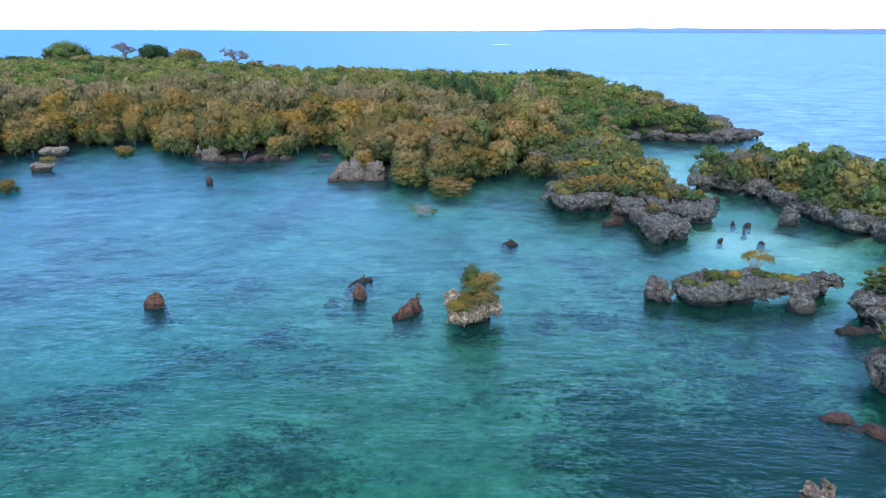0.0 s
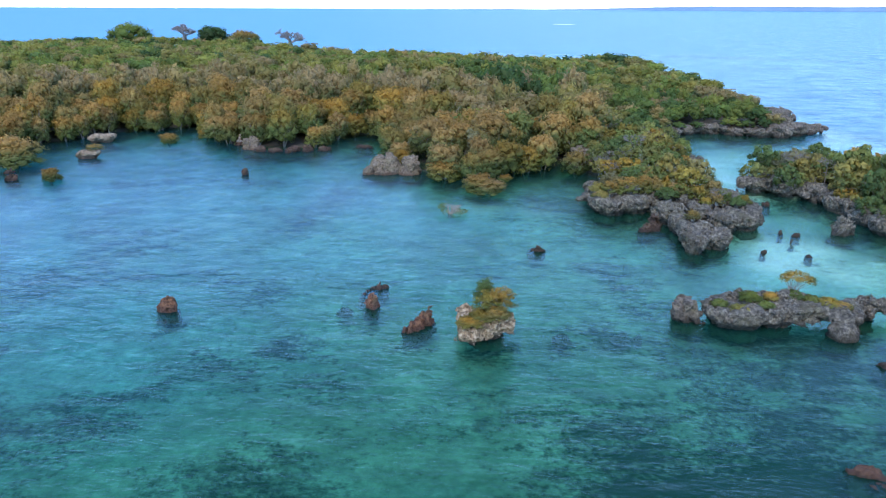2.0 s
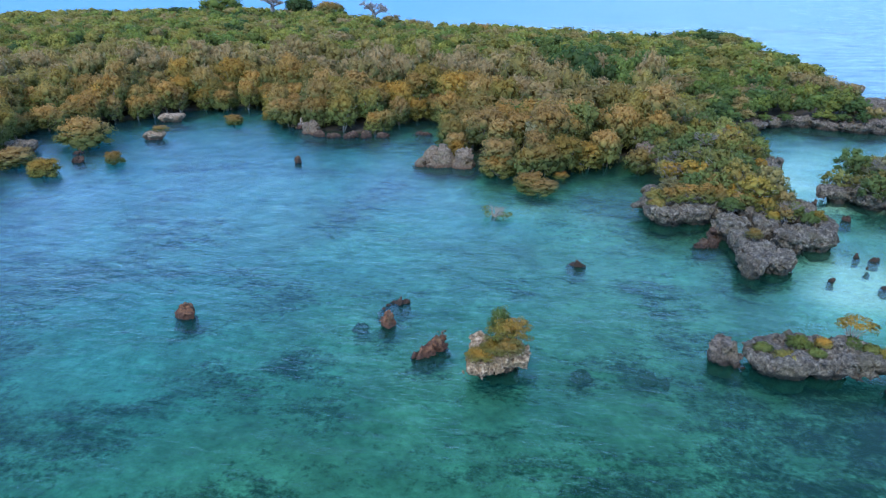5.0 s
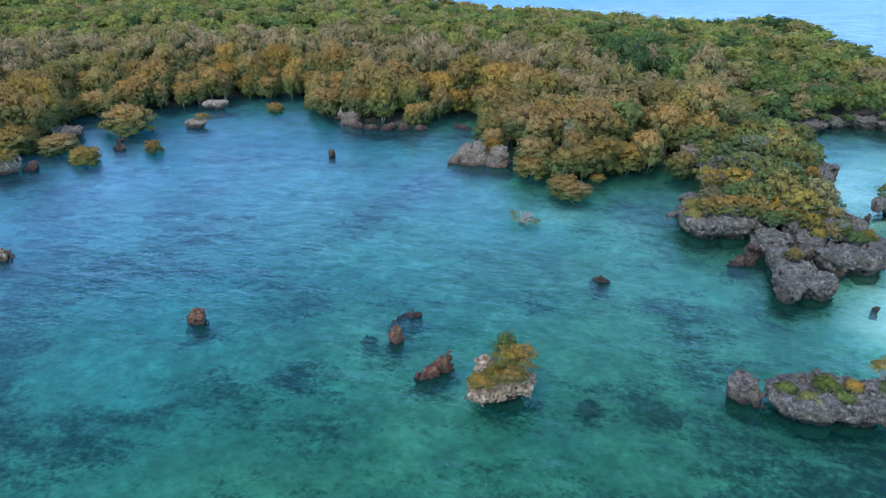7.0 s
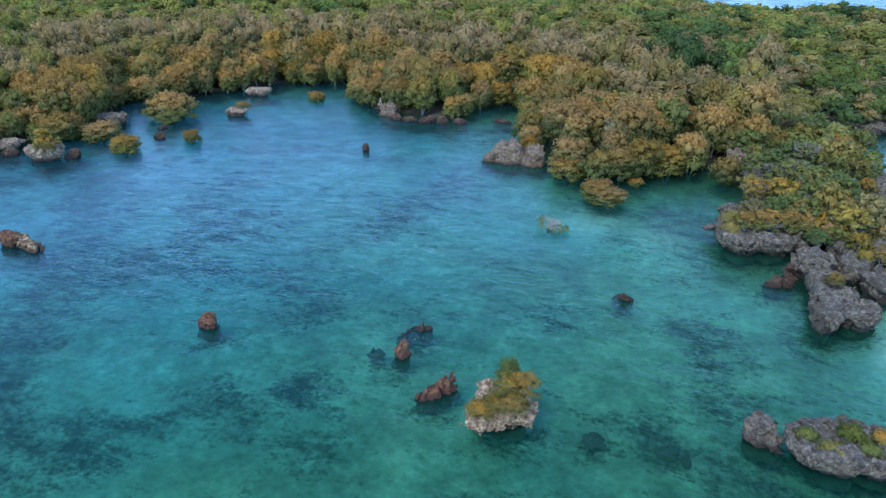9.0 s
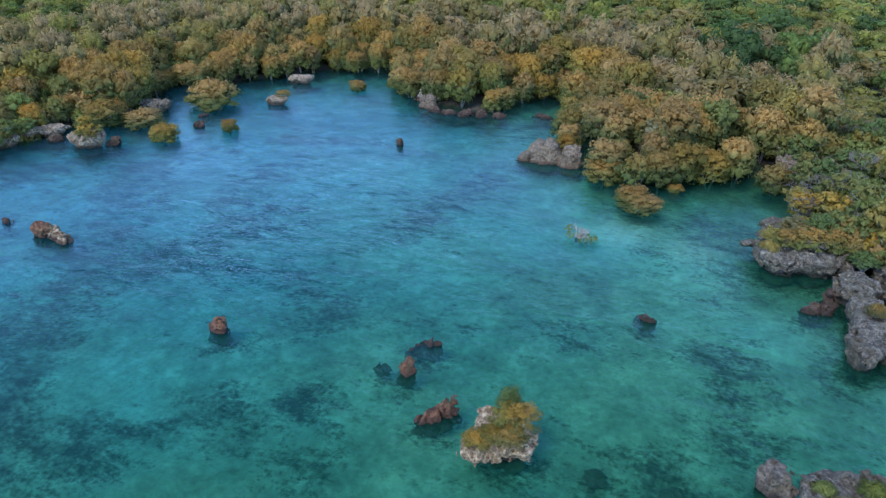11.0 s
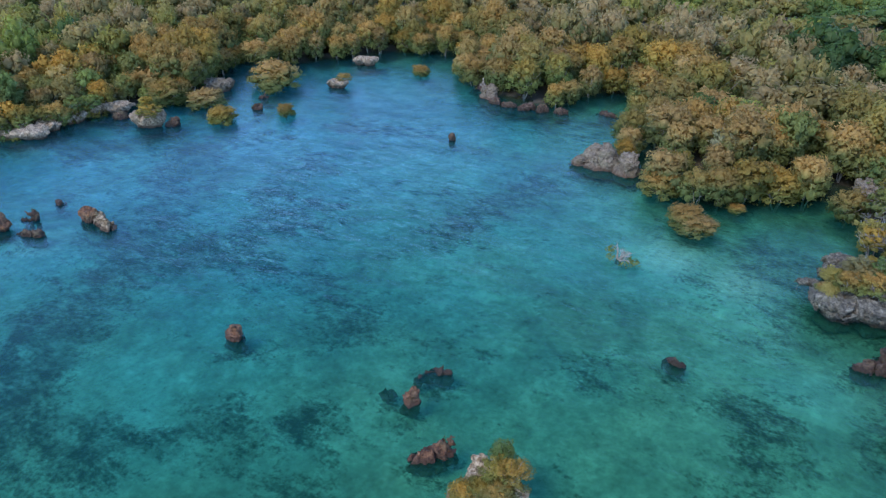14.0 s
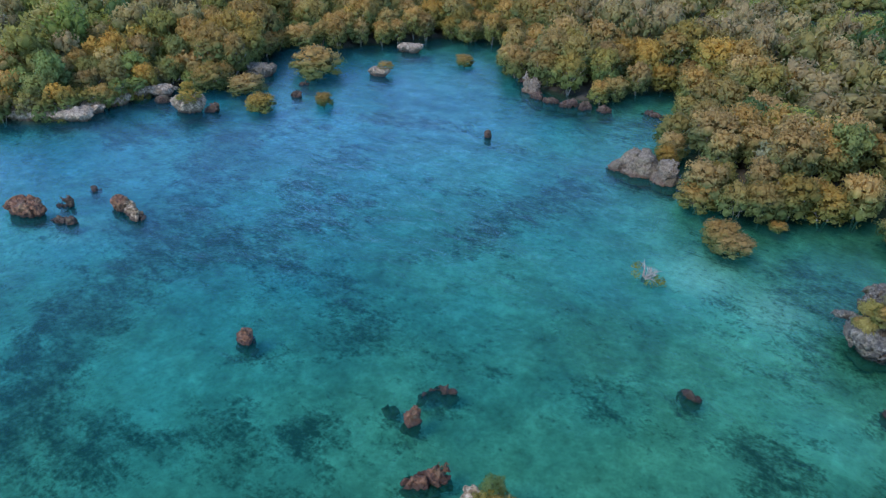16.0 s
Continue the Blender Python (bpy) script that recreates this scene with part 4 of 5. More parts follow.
    rock("islet_rock", karst(199, [mass(41.6, 60.4, 3.5, 2.5, 0.2, 2.4, 0.9, 1.3)], 0.18, 0.22, 0.4, 0.45), M_ROCK, "undercut limestone islet topped with shrubs", "rock")
    rock("islet_rock", karst(200, [mass(35.4, 47.4, 3.2, 2.7, 0.2, 2.4, 0.9, 1.3)], 0.16, 0.22, 0.4, 0.45), M_ROCK, "undercut limestone islet topped with shrubs", "rock")
    for k, (x, y, r) in enumerate([(10, 62, 0.8), (15.6, 62.9, 0.85), (16.9, 62.2, 0.5)]):
        rock("sunken_rock", karst(210 + k, [block(x, y, r, r * 0.75, 0.4 * k, -0.6)], 0.1, 0.14, 0.3, 0.25), M_BROWN, "dark sunken rock under clear water", group="sunken rocks")
    rock("reef_rock", karst(220, [block(27.3 + 0.38 * k, 43.2 - 0.50 * k + 0.3 * (k % 3), 0.9, 0.62, 0.9 * k, 0.10 if k in (2, 5) else 0.0) for k in range(7)], 0.12, 0.18, 0.4, 0.35), M_RUST, "brown reef awash beside an islet")
    rock("reef_rock", karst(203, [block(36.8, 57.6, 1.5, 0.8, 0.2, 0.35), block(38.4, 58.0, 0.9, 0.6, 0, 0.2)], 0.14, 0.16, 0.3, 0.3), M_BROWN, "low brown reef awash beside an islet")
    rock("lagoon_rock", karst(204, [block(21.9, 34.3, 0.95, 0.85, 0.2, 1.0)], 0.09, 0.16, 0.3, 0.25), M_WARM, "ochre rock standing in the lagoon", group="loose rocks of the lagoon")


lagoon_rocks()
rock_platforms()
build_ground()


# ---- trees and shrubs ----
TREES = []
for k in range(9):
    rr, hh = 3.0 + 0.25 * (k % 4), 6.2 + 0.5 * (k % 5)
    TREES.append((crown_mesh("crown", 300 + k, rr, 0.3 if k % 3 else 0.8, hh, 32, 74, 0.232, M_MANGROVE, 0.30, 1), limbs_mesh("trunk", 320 + k, rr, 0.8, hh, 3, M_BARK, 0.14, 0.8)))
BUSHES = []
for k in range(7):
    rr, hh = 1.4 + 0.2 * (k % 3), 2.1 + 0.35 * (k % 4)
    BUSHES.append((crown_mesh("crown", 350 + k, rr, 0.15, hh, 24, 34, 0.146, M_SCRUB, 0.20, 1), limbs_mesh("stem", 360 + k, rr, 0.2, hh, 4, M_PALEBARK, 0.05, 0.3, 3)))


GOLDEN = []
for crown, stem in BUSHES:
    other = crown.copy()
    other.materials[0] = M_GOLD
    GOLDEN.append((other, stem))


GREEN = []
for crown, trunk in TREES:
    other = crown.copy()
    other.materials[0] = M_SCRUB
    GREEN.append((other, trunk))


def mangrove(x, y, z, scale, k, turn, label="mangrove tree with tan-topped olive crown at the water's edge", group="shore mangroves", tall=1.0, green=False):
    t = thing("mangrove_tree", pose(x, y, z, 0, 0, turn) @ Matrix.Diagonal((scale, scale, scale * tall, 1)), label, "tree", group)
    crown, trunk = (GREEN if green else TREES)[k % len(TREES)]
    part("trunk", trunk, t)
    part("crown", crown, t)
    return t


def bush(x, y, z, scale, k, turn, label="low olive-green shrub on limestone", group="rock shrubs", tall=1.0, golden=False):
    t = thing("shrub", pose(x, y, z, 0, 0, turn) @ Matrix.Diagonal((scale, scale, scale * tall, 1)), label, "shrub", group)
    crown, stem = (GOLDEN if golden else BUSHES)[k % len(BUSHES)]
    part("stem", stem, t)
    part("crown", crown, t)
    return t


def scatter(x0, x1, y0, y1, step, seed):
    rng = np.random.default_rng(seed)
    xs, ys = np.meshgrid(np.arange(x0, x1, step), np.arange(y0, y1, step * 0.88))
    xs = xs + (np.arange(xs.shape[0]) % 2)[:, None] * step * 0.5
    px = (xs + rng.uniform(-0.36, 0.36, xs.shape) * step).ravel()
    py = (ys + rng.uniform(-0.36, 0.36, ys.shape) * step).ravel()
    return px, py, rng


def shore_trees():
    px, py, rng = scatter(-112, 20, 60, 175, 4.8, 5)
    s, d = side(px, py, COAST), from_line(px, py, BAY)
    clear = np.min([np.hypot(px - x, py - y) - r for x, y, r in FEET], axis=0)
    keep = (s > np.where(clear < 2.2, -1.0, -2.8)) & (clear > -0.5) & (d < 12.5) & ~((px > 17) & (py < 128)) & (np.hypot(px + 12.8, py - 122.5) > 6.0) & ~((px < -89) & (py > 113) & (py < 143) & (s < -1.5))
    for k, (x, y, z, e) in enumerate(zip(px[keep], py[keep], height(px[keep], py[keep]), d[keep])):
        west = x < -93 and y < 106
        near = min(1.12, 0.75 + 0.05 * e)
        look_of = "low tree with mixed green and olive crown on the wooded shore" if west else "mangrove tree with tan-topped olive crown at the water's edge"
        mangrove(x, y, max(z, -0.5) - 0.25, (0.78 if west else 0.92) * near * rng.uniform(0.78, 1.15), rng.integers(9), rng.uniform(0, 360), look_of, "western trees" if west else "shore mangroves", rng.uniform(1.05, 1.45), (west and rng.random() < 0.5) or (x > -8 and e > 6 and rng.random() < 0.3))


shore_trees()


def western_scrub():
    """Close scrub between the low trees of the western shore."""
    px, py, rng = scatter(-128, -92, 62, 116, 3.7, 15)
    s = side(px, py, COAST)
    keep = (s > 0.6) & (s < 20)
    for x, y, z, e in zip(px[keep], py[keep], height(px[keep], py[keep]), s[keep]):
        sc = (0.9 + 0.07 * min(12, e)) * rng.uniform(0.75, 1.25)
        gold = bool(rng.random() < 0.45)
        bush(x, y, z - 0.1, sc, rng.integers(7), rng.uniform(0, 360), "golden olive shrub of the wooded western shore" if gold else "grey-green shrub of the wooded western shore", "western scrub", rng.uniform(1.0, 1.6), gold)


western_scrub()

# single mangroves that stand in the water
for x, y, sc, k, tall in [(0.7, 111.2, 0.72, 1, 0.8), (2.4, 110.2, 0.62, 3, 0.62), (-5.6, 118.6, 0.82, 2, 0.75), (-13.6, 126.6, 0.6, 4, 0.9), (-70.2, 111.4, 0.52, 4, 0.7), (-76.8, 102.8, 0.76, 5, 0.75), (-86, 107, 0.95, 2, 0.6), (-84.0, 122, 1.2, 7, 0.75),
                          (-66, 145.6, 0.62, 8, 0.6), (-60.6, 152.4, 0.6, 1, 0.7), (4.8, 119.2, 0.36, 1, 0.6), (8.5, 125, 0.9, 4, 0.85), (-92, 103.5, 1.0, 2, 0.8), (-97.8, 105, 1.25, 5, 0.95), (-96.8, 111.5, 1.15, 1, 1.2), (-100.6, 118.5, 1.2, 4, 1.25), (-105.5, 125, 1.2, 7, 1.3), (-111, 133, 1.2, 2, 1.3), (-104.5, 139, 1.2, 6, 1.2), (-99.5, 131.5, 0.9, 3, 0.9)]:
    mangrove(x, y, -1.3 * sc, sc, k, 40 * k + x, "small mangrove standing in shallow water with olive-yellow leaves", "mangroves in the water", tall)


def scrub_on_rock():
    rng = np.random.default_rng(8)
    px, py, _ = scatter(15, 78, 72, 146, 2.9, 6)
    s, s2 = side(px, py, COAST), side(px, py, ISLE)
    cape = (s > -0.3) & (px > 16.5) & (py < 145) & (py > 98)
    isle = s2 > -1.2
    for x, y, c, i in zip(px, py, cape, isle):
        if not (c or i) or rng.random() < 0.08:
            continue
        if c and (x > 25.5 and y < 103.5 or rng.random() < 0.10) or i and (x < 47 and y > 108 and rng.random() < 0.6):
            continue
        edge = side(np.array([x]), np.array([y]), COAST if c else ISLE)[0]
        sc = rng.uniform(0.6, 1.15) * (1.1 + 0.5 * min(1, max(0, edge) / 5)) * (1.18 if i and not c else 1.05)
        zz = (2.0 if edge < 3 else 2.3) - (0.9 if i and not c else 0.1)
        gold = bool(c and rng.random() < (0.55 if y < 112 else 0.3)) or rng.random() < 0.06
        bush(x, y, zz - 0.25, sc, rng.integers(7), rng.uniform(0, 360), "golden olive shrub crowding a limestone platform" if gold else "olive and green shrub crowding a limestone platform", "platform shrubs", rng.uniform(0.85, 1.4), gold)


scrub_on_rock()
# shrubs on the small rocks
for x, y, z, sc, k, tall in [(42, 61.4, 2.3, 1.2, 1, 0.9), (40.8, 61.8, 2.3, 0.8, 2, 0.7), (34.6, 48.4, 2.4, 1.2, 3, 0.9), (36.4, 48, 2.4, 1.1, 4, 0.8), (-84.2, 94.0, 2.2, 1.2, 5, 0.6), (-85.6, 95.0, 2.3, 1.0, 3, 0.9), (-83.0, 93.6, 2.1, 0.8, 1, 0.6), (-73.6, 130.5, 1.3, 1.1, 1, 0.45),
                             (33.2, 97.6, 2.2, 0.7, 3, 0.9), (31.4, 100.2, 2.2, 0.8, 5, 1.2), (-99, 77, 1.4, 1.1, 1, 0.8), (-101.5, 75, 1.3, 1.2, 2, 0.9), (-105, 72.6, 1.3, 1.2, 3, 0.8),
                             (-97.6, 80, 1.2, 1.0, 4, 0.9), (-97.4, 83.6, 1.3, 1.1, 5, 0.9), (-96.6, 88.4, 1.5, 1.2, 6, 0.9), (-96.4, 91.4, 1.6, 1.3, 0, 0.9), (-108.6, 71, 1.3, 1.2, 1, 0.9), (-112.4, 69.6, 1.3, 1.2, 2, 0.9)]:
    bush(x, y, z - 0.15, sc, k, 50 * k, tall=tall, golden=x < 10 and x > 0 or k % 2 == 1)
# the spreading shrubs along the front of the cape
CAPE = []
for x, y, sc, k, tall, gold in [(19.9, 102.2, 1.05, 1, 1.0, True), (21.9, 102.4, 1.2, 3, 1.1, True), (24.0, 103.0, 1.2, 5, 1.1, True), (26.0, 103.6, 1.1, 0, 1.0, True), (18.2, 103.6, 0.8, 2, 0.9, False), (22.6, 104.8, 1.3, 4, 1.3, False), (25.2, 105.4, 1.3, 6, 1.2, True),
                               (27.4, 101.2, 1.0, 2, 0.8, False), (28.6, 102.4, 1.05, 1, 0.9, True), (20.2, 105.2, 1.1, 5, 1.2, False), (17.9, 101.2, 0.55, 3, 0.6, True), (29.9, 104.0, 1.1, 4, 1.1, True)]:
    CAPE.append((x, y, sc, k, tall, gold))


def wispy_shrub(x, y, z, r, h, seed, material, label, leaf_count=46, twigs=26, group="shrubs of the mushroom rock", blade=0.075):
    """An open shrub: many thin stems with loose sprays of small leaves."""
    t = thing("wispy_shrub", pose(x, y, z), label, "shrub", group)
    rng = random.Random(seed)
    paths, tips = [], []
    for k in range(twigs):
        a = 2.4 * k + rng.uniform(-0.4, 0.4)
        q = math.sqrt((k + 0.5) / twigs)
        tip = Vector((math.cos(a) * r * q, math.sin(a) * r * q, h * (1.0 - 0.55 * q * q) * rng.uniform(0.6, 1.0)))
        mid = tip * 0.55 + Vector((rng.uniform(-0.1, 0.1), rng.uniform(-0.1, 0.1), 0.12 * h))
        paths.append([(Vector((tip.x * 0.1, tip.y * 0.1, -0.4)), 0.035), (mid, 0.022), (tip, 0.008)])
        tips += [tuple(tip), tuple(mid.lerp(tip, 0.55))]
    part("stem", mesh_from("stem", *tubes(paths, 4), M_PALEBARK, True), t)
    rg = np.random.default_rng(seed)
    v, w = leaf_cloud(rg, tips, [0.30 * rng.uniform(0.7, 1.25) for _ in tips], leaf_count, blade, 0.75, 0.6, (0, 0, 0.2 * h))
    part("crown", rounded(mesh_from("crown", v, leaves(v), material, True, {"rise": tan_top_light(v, w, 0, h)}), w), t)


for x, y, sc, k, tall, gold in CAPE:
    wispy_shrub(x, y, 1.95, 1.55 * sc, 2.45 * sc * tall, 500 + k + int(10 * x), (M_GOLD, M_MANGROVE)[k % 2] if gold else M_SCRUB, "spreading golden shrub at the edge of the cape" if gold else "grey-green shrub at the edge of the cape", 46, 44, "cape shrubs", 0.1)
for x, y, z, r, h, seed, leaf, label in [(3.0, 62.1, 1.8, 0.85, 3.3, 31, M_SCRUB, "open olive-green shrub on the mushroom rock"), (4.4, 61.0, 1.8, 1.5, 2.7, 32, M_GOLD, "open golden-leaved shrub on the mushroom rock"),
                                         (3.4, 61.0, 1.85, 1.4, 2.4, 30, M_GOLD, "bushy golden-olive shrub on the mushroom rock"), (4.1, 59.8, 1.75, 1.25, 1.2, 33, M_GOLD, "low golden shrub at the rim of the mushroom rock"),
                                         (1.9, 58.9, 1.6, 1.15, 0.6, 34, M_GOLD, "low brown-olive shrub at the rim of the mushroom rock"), (2.9, 59.7, 1.8, 1.1, 0.8, 52, M_GOLD, "low golden shrub at the rim of the mushroom rock")]:
    wispy_shrub(x, y, z, r, h, seed, leaf, label, 64, 34, blade=0.062)

wispy_shrub(27.5, 66.0, 1.85, 0.95, 0.8, 35, M_BRIGHT, "open light green shrub on the arch islet", 46, 30, "shrubs of the arch islet")
for x, y, z, r, h, seed, leaf in [(24.6, 65.2, 1.7, 0.6, 0.35, 36, M_SCRUB), (29.4, 66.2, 1.9, 0.5, 0.7, 45, M_GOLD), (28.6, 65.0, 1.8, 0.6, 0.35, 46, M_SCRUB), (33.0, 66.0, 2.0, 0.8, 0.45, 47, M_SCRUB), (34.2, 65.5, 1.95, 1.0, 0.55, 48, M_GOLD), (35.3, 65.0, 1.85, 0.8, 0.5, 49, M_GOLD), (31.6, 66.4, 2.2, 0.9, 0.5, 50, M_SCRUB), (26.2, 64.2, 1.7, 0.8, 0.25, 51, M_SCRUB)]:
    wispy_shrub(x, y, z, r, h, seed, leaf, "low dry shrub spreading over the arch islet", 40, 26, "shrubs of the arch islet")
wispy_shrub(28.2, 90.4, 2.2, 0.9, 1.5, 37, M_GOLD, "open yellow-green shrub on a bare rock platform", 46, 26, "shrubs of the bare platform")
for x, y, r, h, seed, leaf in [(35.8, 97.6, 1.0, 1.7, 38, M_SCRUB), (36.9, 98.8, 1.0, 1.5, 39, M_GOLD), (34.6, 99.6, 0.9, 2.2, 40, M_SCRUB), (33.0, 99.0, 0.9, 2.0, 41, M_GOLD), (31.8, 98.2, 0.7, 1.2, 42, M_GOLD), (30.6, 103.2, 1.1, 2.0, 43, M_GOLD), (18.2, 100.6, 0.9, 1.2, 44, M_SCRUB)]:
    wispy_shrub(x, y, 2.05, r, h, seed, leaf, "open twiggy shrub on a bare rock platform", 56, 28, "shrubs of the bare platform", 0.1)


def forest():
    """The woods behind the shore, too many to count."""
    kinds = []
    for k in range(8):
        rng = np.random.default_rng(400 + k)
        c, r = crown_clumps(rng, 2.7, 1.2, 5.6, 14, 0.36)
        heart = (0, 0, 2.4)
        kinds.append([(*leaf_cloud(rng, c[:m], r[:m], n, size, 0.85, 0.6, heart), *cores(rng, c[:m], r[:m], 1, 0.85, 0.66, heart)) for m, n, size in ((13, 46, 0.245), (9, 15, 0.41), (11, 30, 0.325))])
    L, C, CF, NL, NC, base, tone, rise = [], [], [], [], [], 0, ([], []), ([], [])
    rings = [(-190, 70, 58, 250, 6.4, 0, 12.5, 42), (-190, 70, 58, 250, 6.2, 0, 42, 900), (-300, -190, 125, 410, 6.4, 1, 0, 900), (-190, 70, 250, 410, 6.0, 1, 0, 900), (29, 73, 145, 200, 4.4, 0, 0, 900)]
    for n, (x0, x1, y0, y1, step, far, d0, d1) in enumerate(rings):
        px, py, rng = scatter(x0, x1, y0, y1, step, 9 + n)
        s, d = side(px, py, COAST), from_line(px, py, BAY)
        # the belt of the single trees is left free
        free = (px > 20) | (px < -112)
        keep = (s > (-0.6 if n == 4 else 1.5)) & (py > 36 + 0.3 * (21 - px)) & ((d > d0) | (free & (d0 < 20))) & (d <= d1) & ~((px > 14) & (py < 145)) & ~((px > 38) & (py < 163.5)) & (px < (66.5 if n == 4 else 69.5)) & (((px > 31) & (py < 200)) == (n == 4))
        for bx, by in ((-165.5, 378), (-108.5, 378)):
            keep &= np.hypot((px - bx) / 9, (py - by + 6) / 14) > 1
        hz = height(px, py)
        for x, y, z, dd, ss in zip(px[keep], py[keep], hz[keep], d[keep], s[keep]):
            if n == 4:
                z = max(z, 1.0)
            lv, lw, cv, cf, cw = kinds[rng.integers(8)][2 if far == 0 and (y > 175 or n == 4) else far]
            v, ways = np.concatenate([lv, cv]), np.concatenate([lw, cw])
            w = rng.uniform(0, 6.28)
            head = n == 4
            low = (0.42 + 0.5 * min(1, max(0, ss) / 9)) if head else 0.7 + 0.3 * min(1, max(0, ss) / 12)
            big = 1.45 if rng.random() < 0.06 and not head else 1.0
            sc = big * rng.uniform(0.72, 1.2) * step / (5.0 if far == 0 and not head else 4.4) * (0.65 + 0.35 * min(1, max(0, ss) / 7) if head else 1.0)
            belt = 1.55 if d1 < 50 and x < 25 else 1.0
            tall = (0.25 * big + 0.75) * rng.uniform(0.72, 1.35) * low * belt
            q = np.empty_like(v)
            q[:, 0] = x + (v[:, 0] * math.cos(w) - v[:, 1] * math.sin(w)) * sc
            q[:, 1] = y + (v[:, 0] * math.sin(w) + v[:, 1] * math.cos(w)) * sc
            q[:, 2] = z + v[:, 2] * tall
            L.append(q[:len(lv)])
            C.append(q[len(lv):])
            CF.append(cf + base)
            turned = np.stack([ways[:, 0] * math.cos(w) - ways[:, 1] * math.sin(w), ways[:, 0] * math.sin(w) + ways[:, 1] * math.cos(w), ways[:, 2]], axis=1)
            NL.append(turned[:len(lv)])
            NC.append(turned[len(lv):])
            base += len(cv)
            tan = min(1.0, max(0.0, 1.7 - dd / 45)) * (1 if x > -95 or y > 112 else 0.4) * (1 if x < 25 else 0.3)
            shade = (0.35 if dd > 30 else 0.12) * min(1.0, max(0.0, (x + 28) / 30))
            hue = min(1, max(0, rng.normal(0.42 + 0.45 * tan, 0.22))) 
            if x > -32 and dd > 40 and not head:
                hue = 0.45 * hue + 0.55 * rng.uniform(0.25, 0.9)
            if rng.random() < shade and not head:
                hue = rng.uniform(0.0, 0.16) * (0.5 if big > 1 else 1.0)
            if head:
                hue = (rng.uniform(0, 0.14), rng.uniform(0.12, 0.4), rng.uniform(0.7, 1.0))[rng.choice(3, p=(0.45, 0.3, 0.25))]
            up = tan_top_light(v, ways, 1.2, 5.6)
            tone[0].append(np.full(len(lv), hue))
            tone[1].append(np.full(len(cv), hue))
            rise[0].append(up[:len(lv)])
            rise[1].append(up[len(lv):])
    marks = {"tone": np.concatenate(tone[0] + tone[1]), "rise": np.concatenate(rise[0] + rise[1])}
    leaf_v = np.concatenate(L)
    me = mesh_from("forest", np.concatenate([leaf_v] + C), np.concatenate([leaves(leaf_v), np.concatenate(CF) + len(leaf_v)]), M_FOREST, True, marks)
    ob = new("forest", rounded(me, np.concatenate(NL + NC)))
    return tagged(ob, "dense low coastal forest of mixed green, olive and tan crowns", "forest", kind="stuff")


forest()


# ---- single trees ----
def bare_tree(name, seed, height_m, spread, girth, material, levels=4, twig=0.07, sides=5, fork=0.42, reach=0.27):
    """A leafless tree: a swollen trunk that divides again and again."""
    rng = random.Random(seed)
    paths = []

    def grow(p, d, length, r, level):
        mid = p + d * length * 0.5 + Vector((rng.uniform(-1, 1), rng.uniform(-1, 1), rng.uniform(-0.4, 0.6))) * length * 0.10
        tip = p + d * length
        paths.append([(p, r), (mid, r * 0.8), (tip, r * 0.55)])
        if level == 0:
            return
        for k in range(rng.randint(3, 4)):
            a = rng.uniform(0, 6.28)
            e = (d + Vector((math.cos(a), math.sin(a), rng.uniform(-0.35, 0.45))) * spread).normalized()
            grow(p.lerp(tip, rng.uniform(0.6, 1.0)), e, length * rng.uniform(0.6, 0.8), max(twig, r * 0.5), level - 1)

    paths.append([(Vector((0, 0, -1)), girth * 1.25), (Vector((0, 0, 0.6)), girth * 1.1), (Vector((0, 0, height_m * (fork - 0.12))), girth), (Vector((0, 0, height_m * fork)), girth * 0.7)])
    for k in range(5):
        a = 1.26 * k + rng.uniform(-0.3, 0.3)
        grow(Vector((0, 0, height_m * rng.uniform(fork - 0.1, fork))), Vector((math.cos(a), math.sin(a), rng.uniform(0.35, 1.0))).normalized(), height_m * reach, girth * 0.42, levels - 1)
    return mesh_from(name, *tubes(paths, sides), material, True)


def skyline_trees():
    for k, (x, y, h, wide, fork, reach) in enumerate([(-165.5, 378, 15.0, 0.95, 0.58, 0.19), (-108.5, 378, 20.0, 0.75, 0.55, 0.155)]):
        t = thing("baobab_tree", pose(x, y, float(height(np.array([x]), np.array([y]))[0]) - 0.1, 0, 0, 70 * k), "leafless silver-grey baobab rising above the forest", "tree", "baobabs")
        part("trunk", bare_tree("trunk", 30 + k, h, wide, 1.3, M_SILVER, 6, 0.06, 3, fork, reach), t)
    for seed, x, y, r, h, mat, label in [(1, -197, 380, 10.5, 13.5, M_BRIGHT, "broad bright green tree above the forest"), (2, -152, 384, 8.5, 12.5, M_FOREST, "dark dense tree beside a baobab"),
                                         (3, -134.5, 382, 8.0, 11.0, M_MANGROVE, "yellow-green rounded tree above the forest"), (4, -91.5, 372, 4.2, 6.0, M_FOREST, "small grey-green tree on the skyline"),
                                         (5, -226, 385, 7, 7.2, M_FOREST, "green rounded tree on the skyline"), (6, -43, 326, 5.5, 6.5, M_MANGROVE, "tan rounded tree on the skyline")]:
        t = thing("forest_tree", pose(x, y, float(height(np.array([x]), np.array([y]))[0]) - 0.2), label, "tree", "skyline trees")
        part("trunk", limbs_mesh("trunk", 380 + seed, r, 1.5, h, 2, M_BARK, 0.4), t)
        part("crown", crown_mesh("crown", 390 + seed, r, 1.2, h, 40, 90, 0.42, mat, 0.24), t)


skyline_trees()


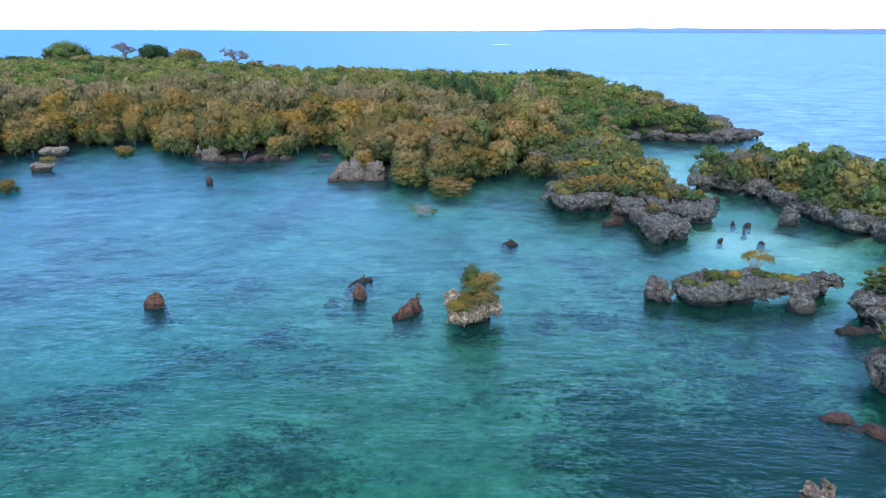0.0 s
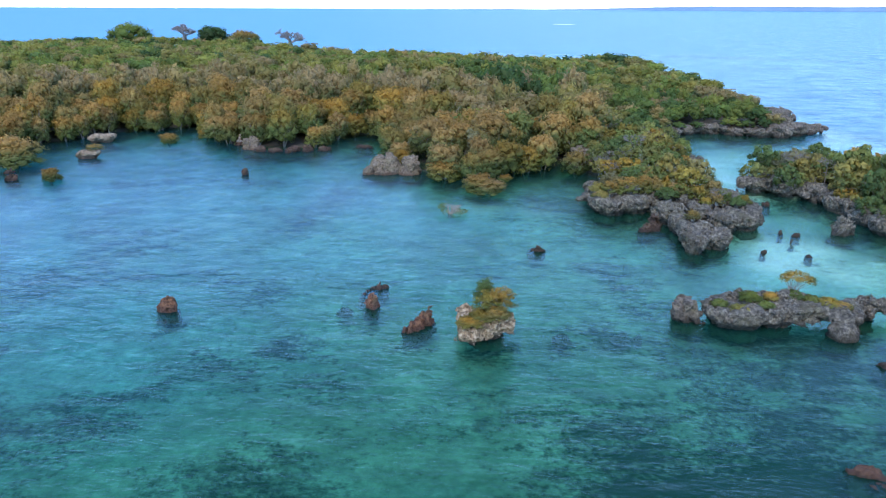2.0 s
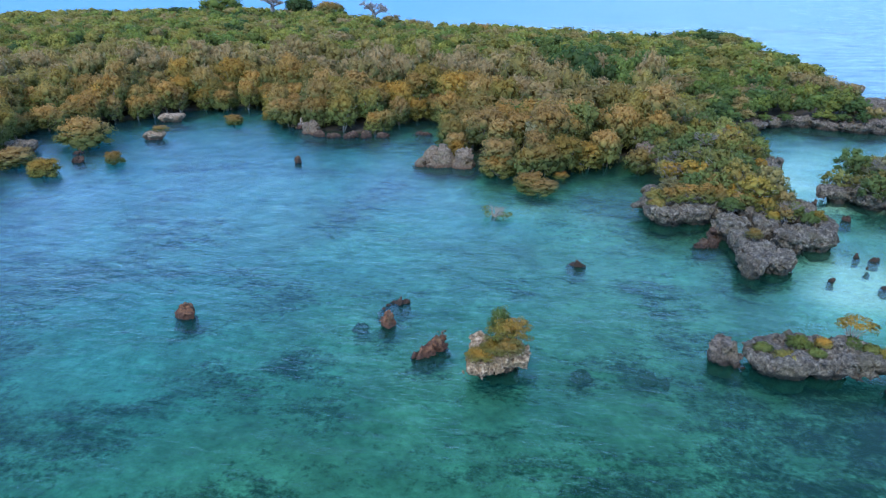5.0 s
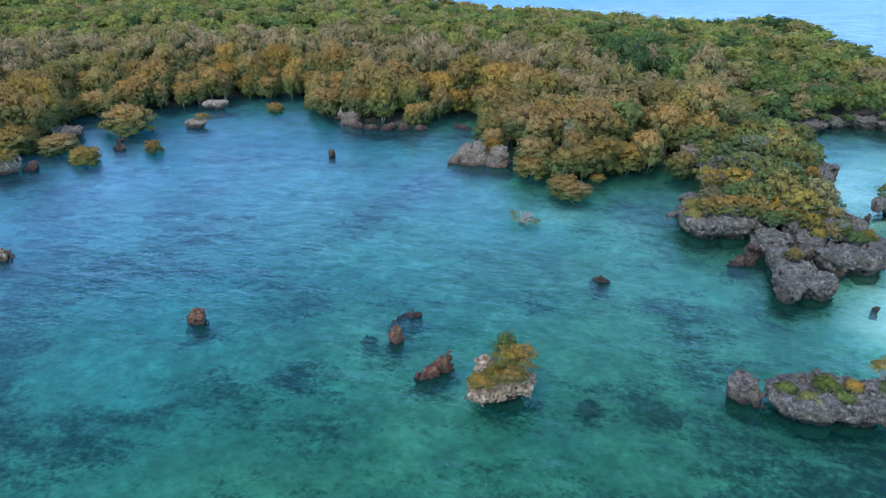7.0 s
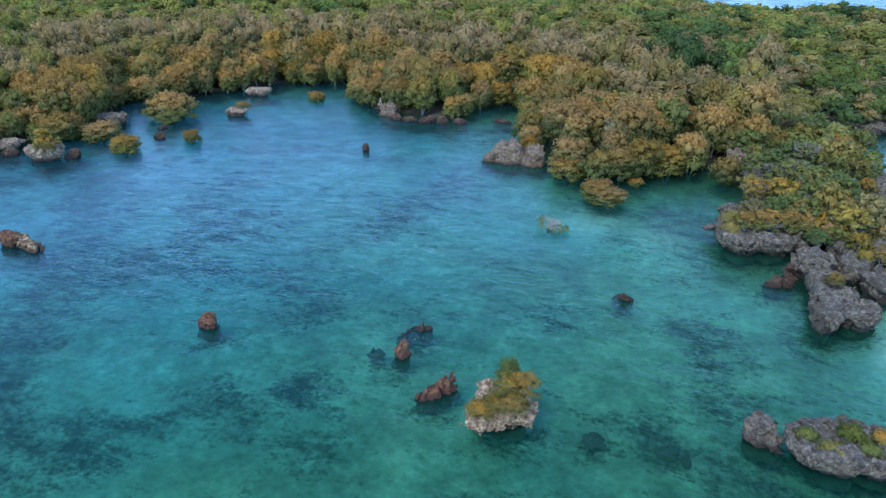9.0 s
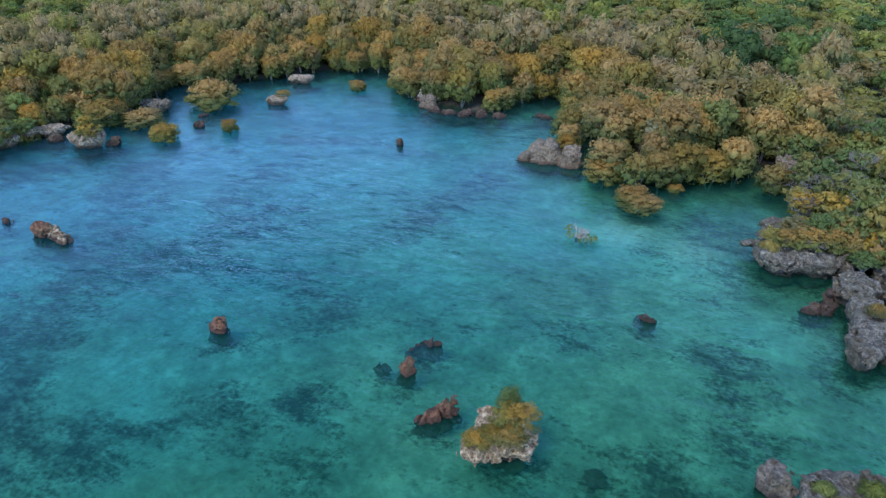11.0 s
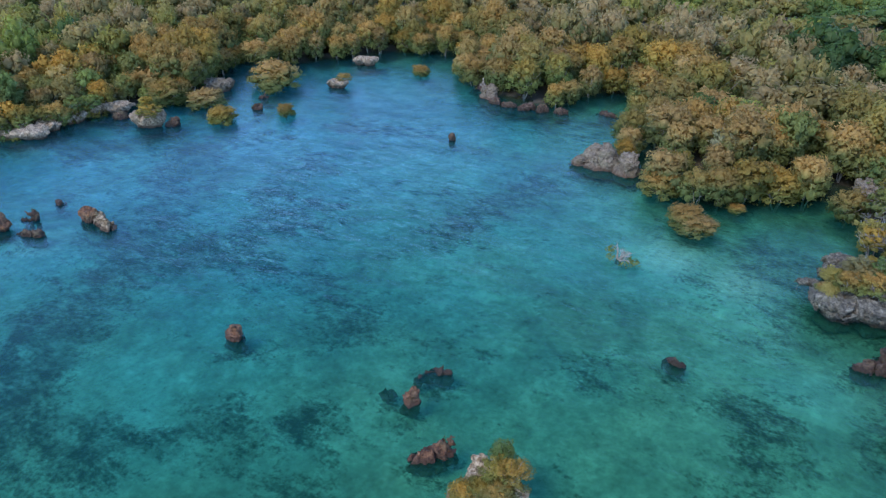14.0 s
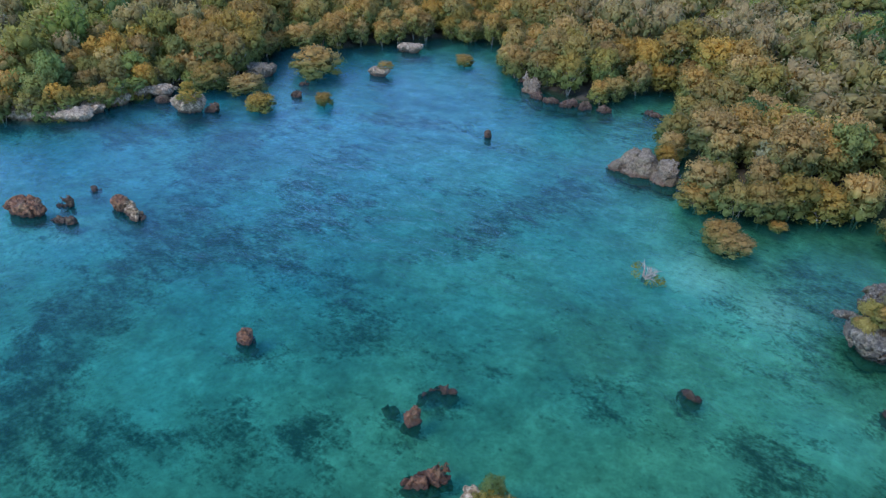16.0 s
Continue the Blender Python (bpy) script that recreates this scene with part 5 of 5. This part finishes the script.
def umbrella_tree():
    """The flat-topped tree on the arch rock."""
    t = thing("umbrella_tree", pose(31.6, 67.2, 2.0), "small flat-topped tree with sparse olive leaves on the arch", "tree")
    paths = []
    rng = random.Random(3)
    tips = []
    for k in range(15):
        a = 0.9 * k + rng.uniform(-0.3, 0.3)
        tip = Vector((math.cos(a) * rng.uniform(0.3, 1.6) + 0.2, math.sin(a) * rng.uniform(0.3, 1.2), 0))
        tip.z = 2.2 - 0.28 * (tip.x - 0.2) ** 2 - 0.2 * tip.y ** 2 + rng.uniform(-0.15, 0.1)
        tips.append(tip)
        paths.append([(Vector((0.05 * k - 0.3, 0, -0.4)), 0.045), (Vector((tip.x * 0.4, tip.y * 0.4, tip.z * 0.55)), 0.035), (tip, 0.012)])
    part("trunk", mesh_from("trunk", *tubes(paths, 5), M_BARK, True), t)
    rg = np.random.default_rng(5)
    v, w = leaf_cloud(rg, [tuple(p) for p in tips], [0.42] * len(tips), 80, 0.085, 0.6, 0.6)
    part("crown", rounded(mesh_from("crown", v, leaves(v), M_GOLD, True, {"rise": tan_top_light(v, w, 0, 2.2)}), w), t)


umbrella_tree()


def snag():
    """The drowned bush with bleached branches."""
    t = thing("drowned_bush", pose(-2.6, 98.2, 0), "half-drowned dead bush with bleached branches and few leaves", "bush")
    rng = random.Random(12)
    paths = []
    for k in range(14):
        a = rng.uniform(-0.9, 2.6)
        r = rng.uniform(0.8, 2.4)
        tip = Vector((math.cos(a) * r, math.sin(a) * r * 0.7, rng.uniform(0.3, 1.6)))
        mid = tip * 0.5 + Vector((rng.uniform(-0.3, 0.3), rng.uniform(-0.3, 0.3), rng.uniform(0.1, 0.5)))
        paths.append([(Vector((tip.x * 0.15 - 0.3, 0, -0.6)), 0.09), (Vector((tip.x * 0.2 - 0.2, tip.y * 0.2, 0.1)), 0.075), (mid, 0.045), (tip, 0.018)])
        for j in range(3):
            paths.append([(mid.lerp(tip, 0.3 * j), 0.035), (mid.lerp(tip, 0.3 * j) + Vector((rng.uniform(-0.6, 0.6), rng.uniform(-0.6, 0.6), rng.uniform(0.0, 0.6))), 0.015)])
    part("trunk", mesh_from("trunk", *tubes(paths, 5), M_BARK, True), t, "bleached forking trunk")
    rg = np.random.default_rng(6)
    v, w = leaf_cloud(rg, [(-1.5, 0.3, 0.9), (1.3, 0.2, 0.35), (0.9, -0.8, 0.1), (-1.0, -0.6, 0.5), (1.9, -0.2, 0.3)], [0.55, 0.6, 0.6, 0.5, 0.5], 60, 0.13)
    part("crown", rounded(mesh_from("crown", v, leaves(v), M_MANGROVE, True, {"rise": np.full(len(v), 0.3)}), w), t)


snag()
bar = new("sandbar", mesh_from("sandbar", *karst(77, [block(89, 1103, 28, 9, 0.0, 0.6)], 1.0, 0.02, 0.4, 0.05), M_SURF, True))
tagged(bar, "thin pale sandbar awash far out at sea", "sandbar", kind="structure")


def bare_shrubs():
    """Grey leafless bushes among the green ones."""
    kinds = [bare_tree("trunk", 60 + k, 3.2, 0.85, 0.06, M_TWIG, 4, 0.016, 3) for k in range(3)]
    for k, (x, y, z, sc) in enumerate([(22.6, 101.6, 2.2, 0.75), (24.5, 121, 2.8, 1.0), (22, 120, 2.8, 0.9), (26, 123, 2.8, 1.0), (25, 143, 3.2, 1.2), (28, 145, 3.2, 1.2), (20, 117, 2.6, 0.9), (29.5, 104.5, 2.4, 0.7), (26.5, 109, 2.6, 1.1), (24, 118, 2.8, 1.2), (27, 127, 3.0, 1.4), (31, 133, 3.0, 1.3), (30, 141, 3.0, 1.4), (34, 126, 2.6, 1.0), (21, 112, 2.6, 1.0), (50, 117, 3.2, 1.2), (53, 112, 3.4, 1.1), (60, 104, 3.8, 1.2),
                                       (64, 110, 4.0, 1.3), (33.6, 98.4, 2.2, 0.9)]):
        t = thing("bare_shrub", pose(x, y, z, 0, 0, 77 * k) @ Matrix.Diagonal((sc, sc, sc, 1)), "grey leafless shrub among green bushes", "shrub", "leafless shrubs")
        part("trunk", kinds[k % 3], t)


bare_shrubs()
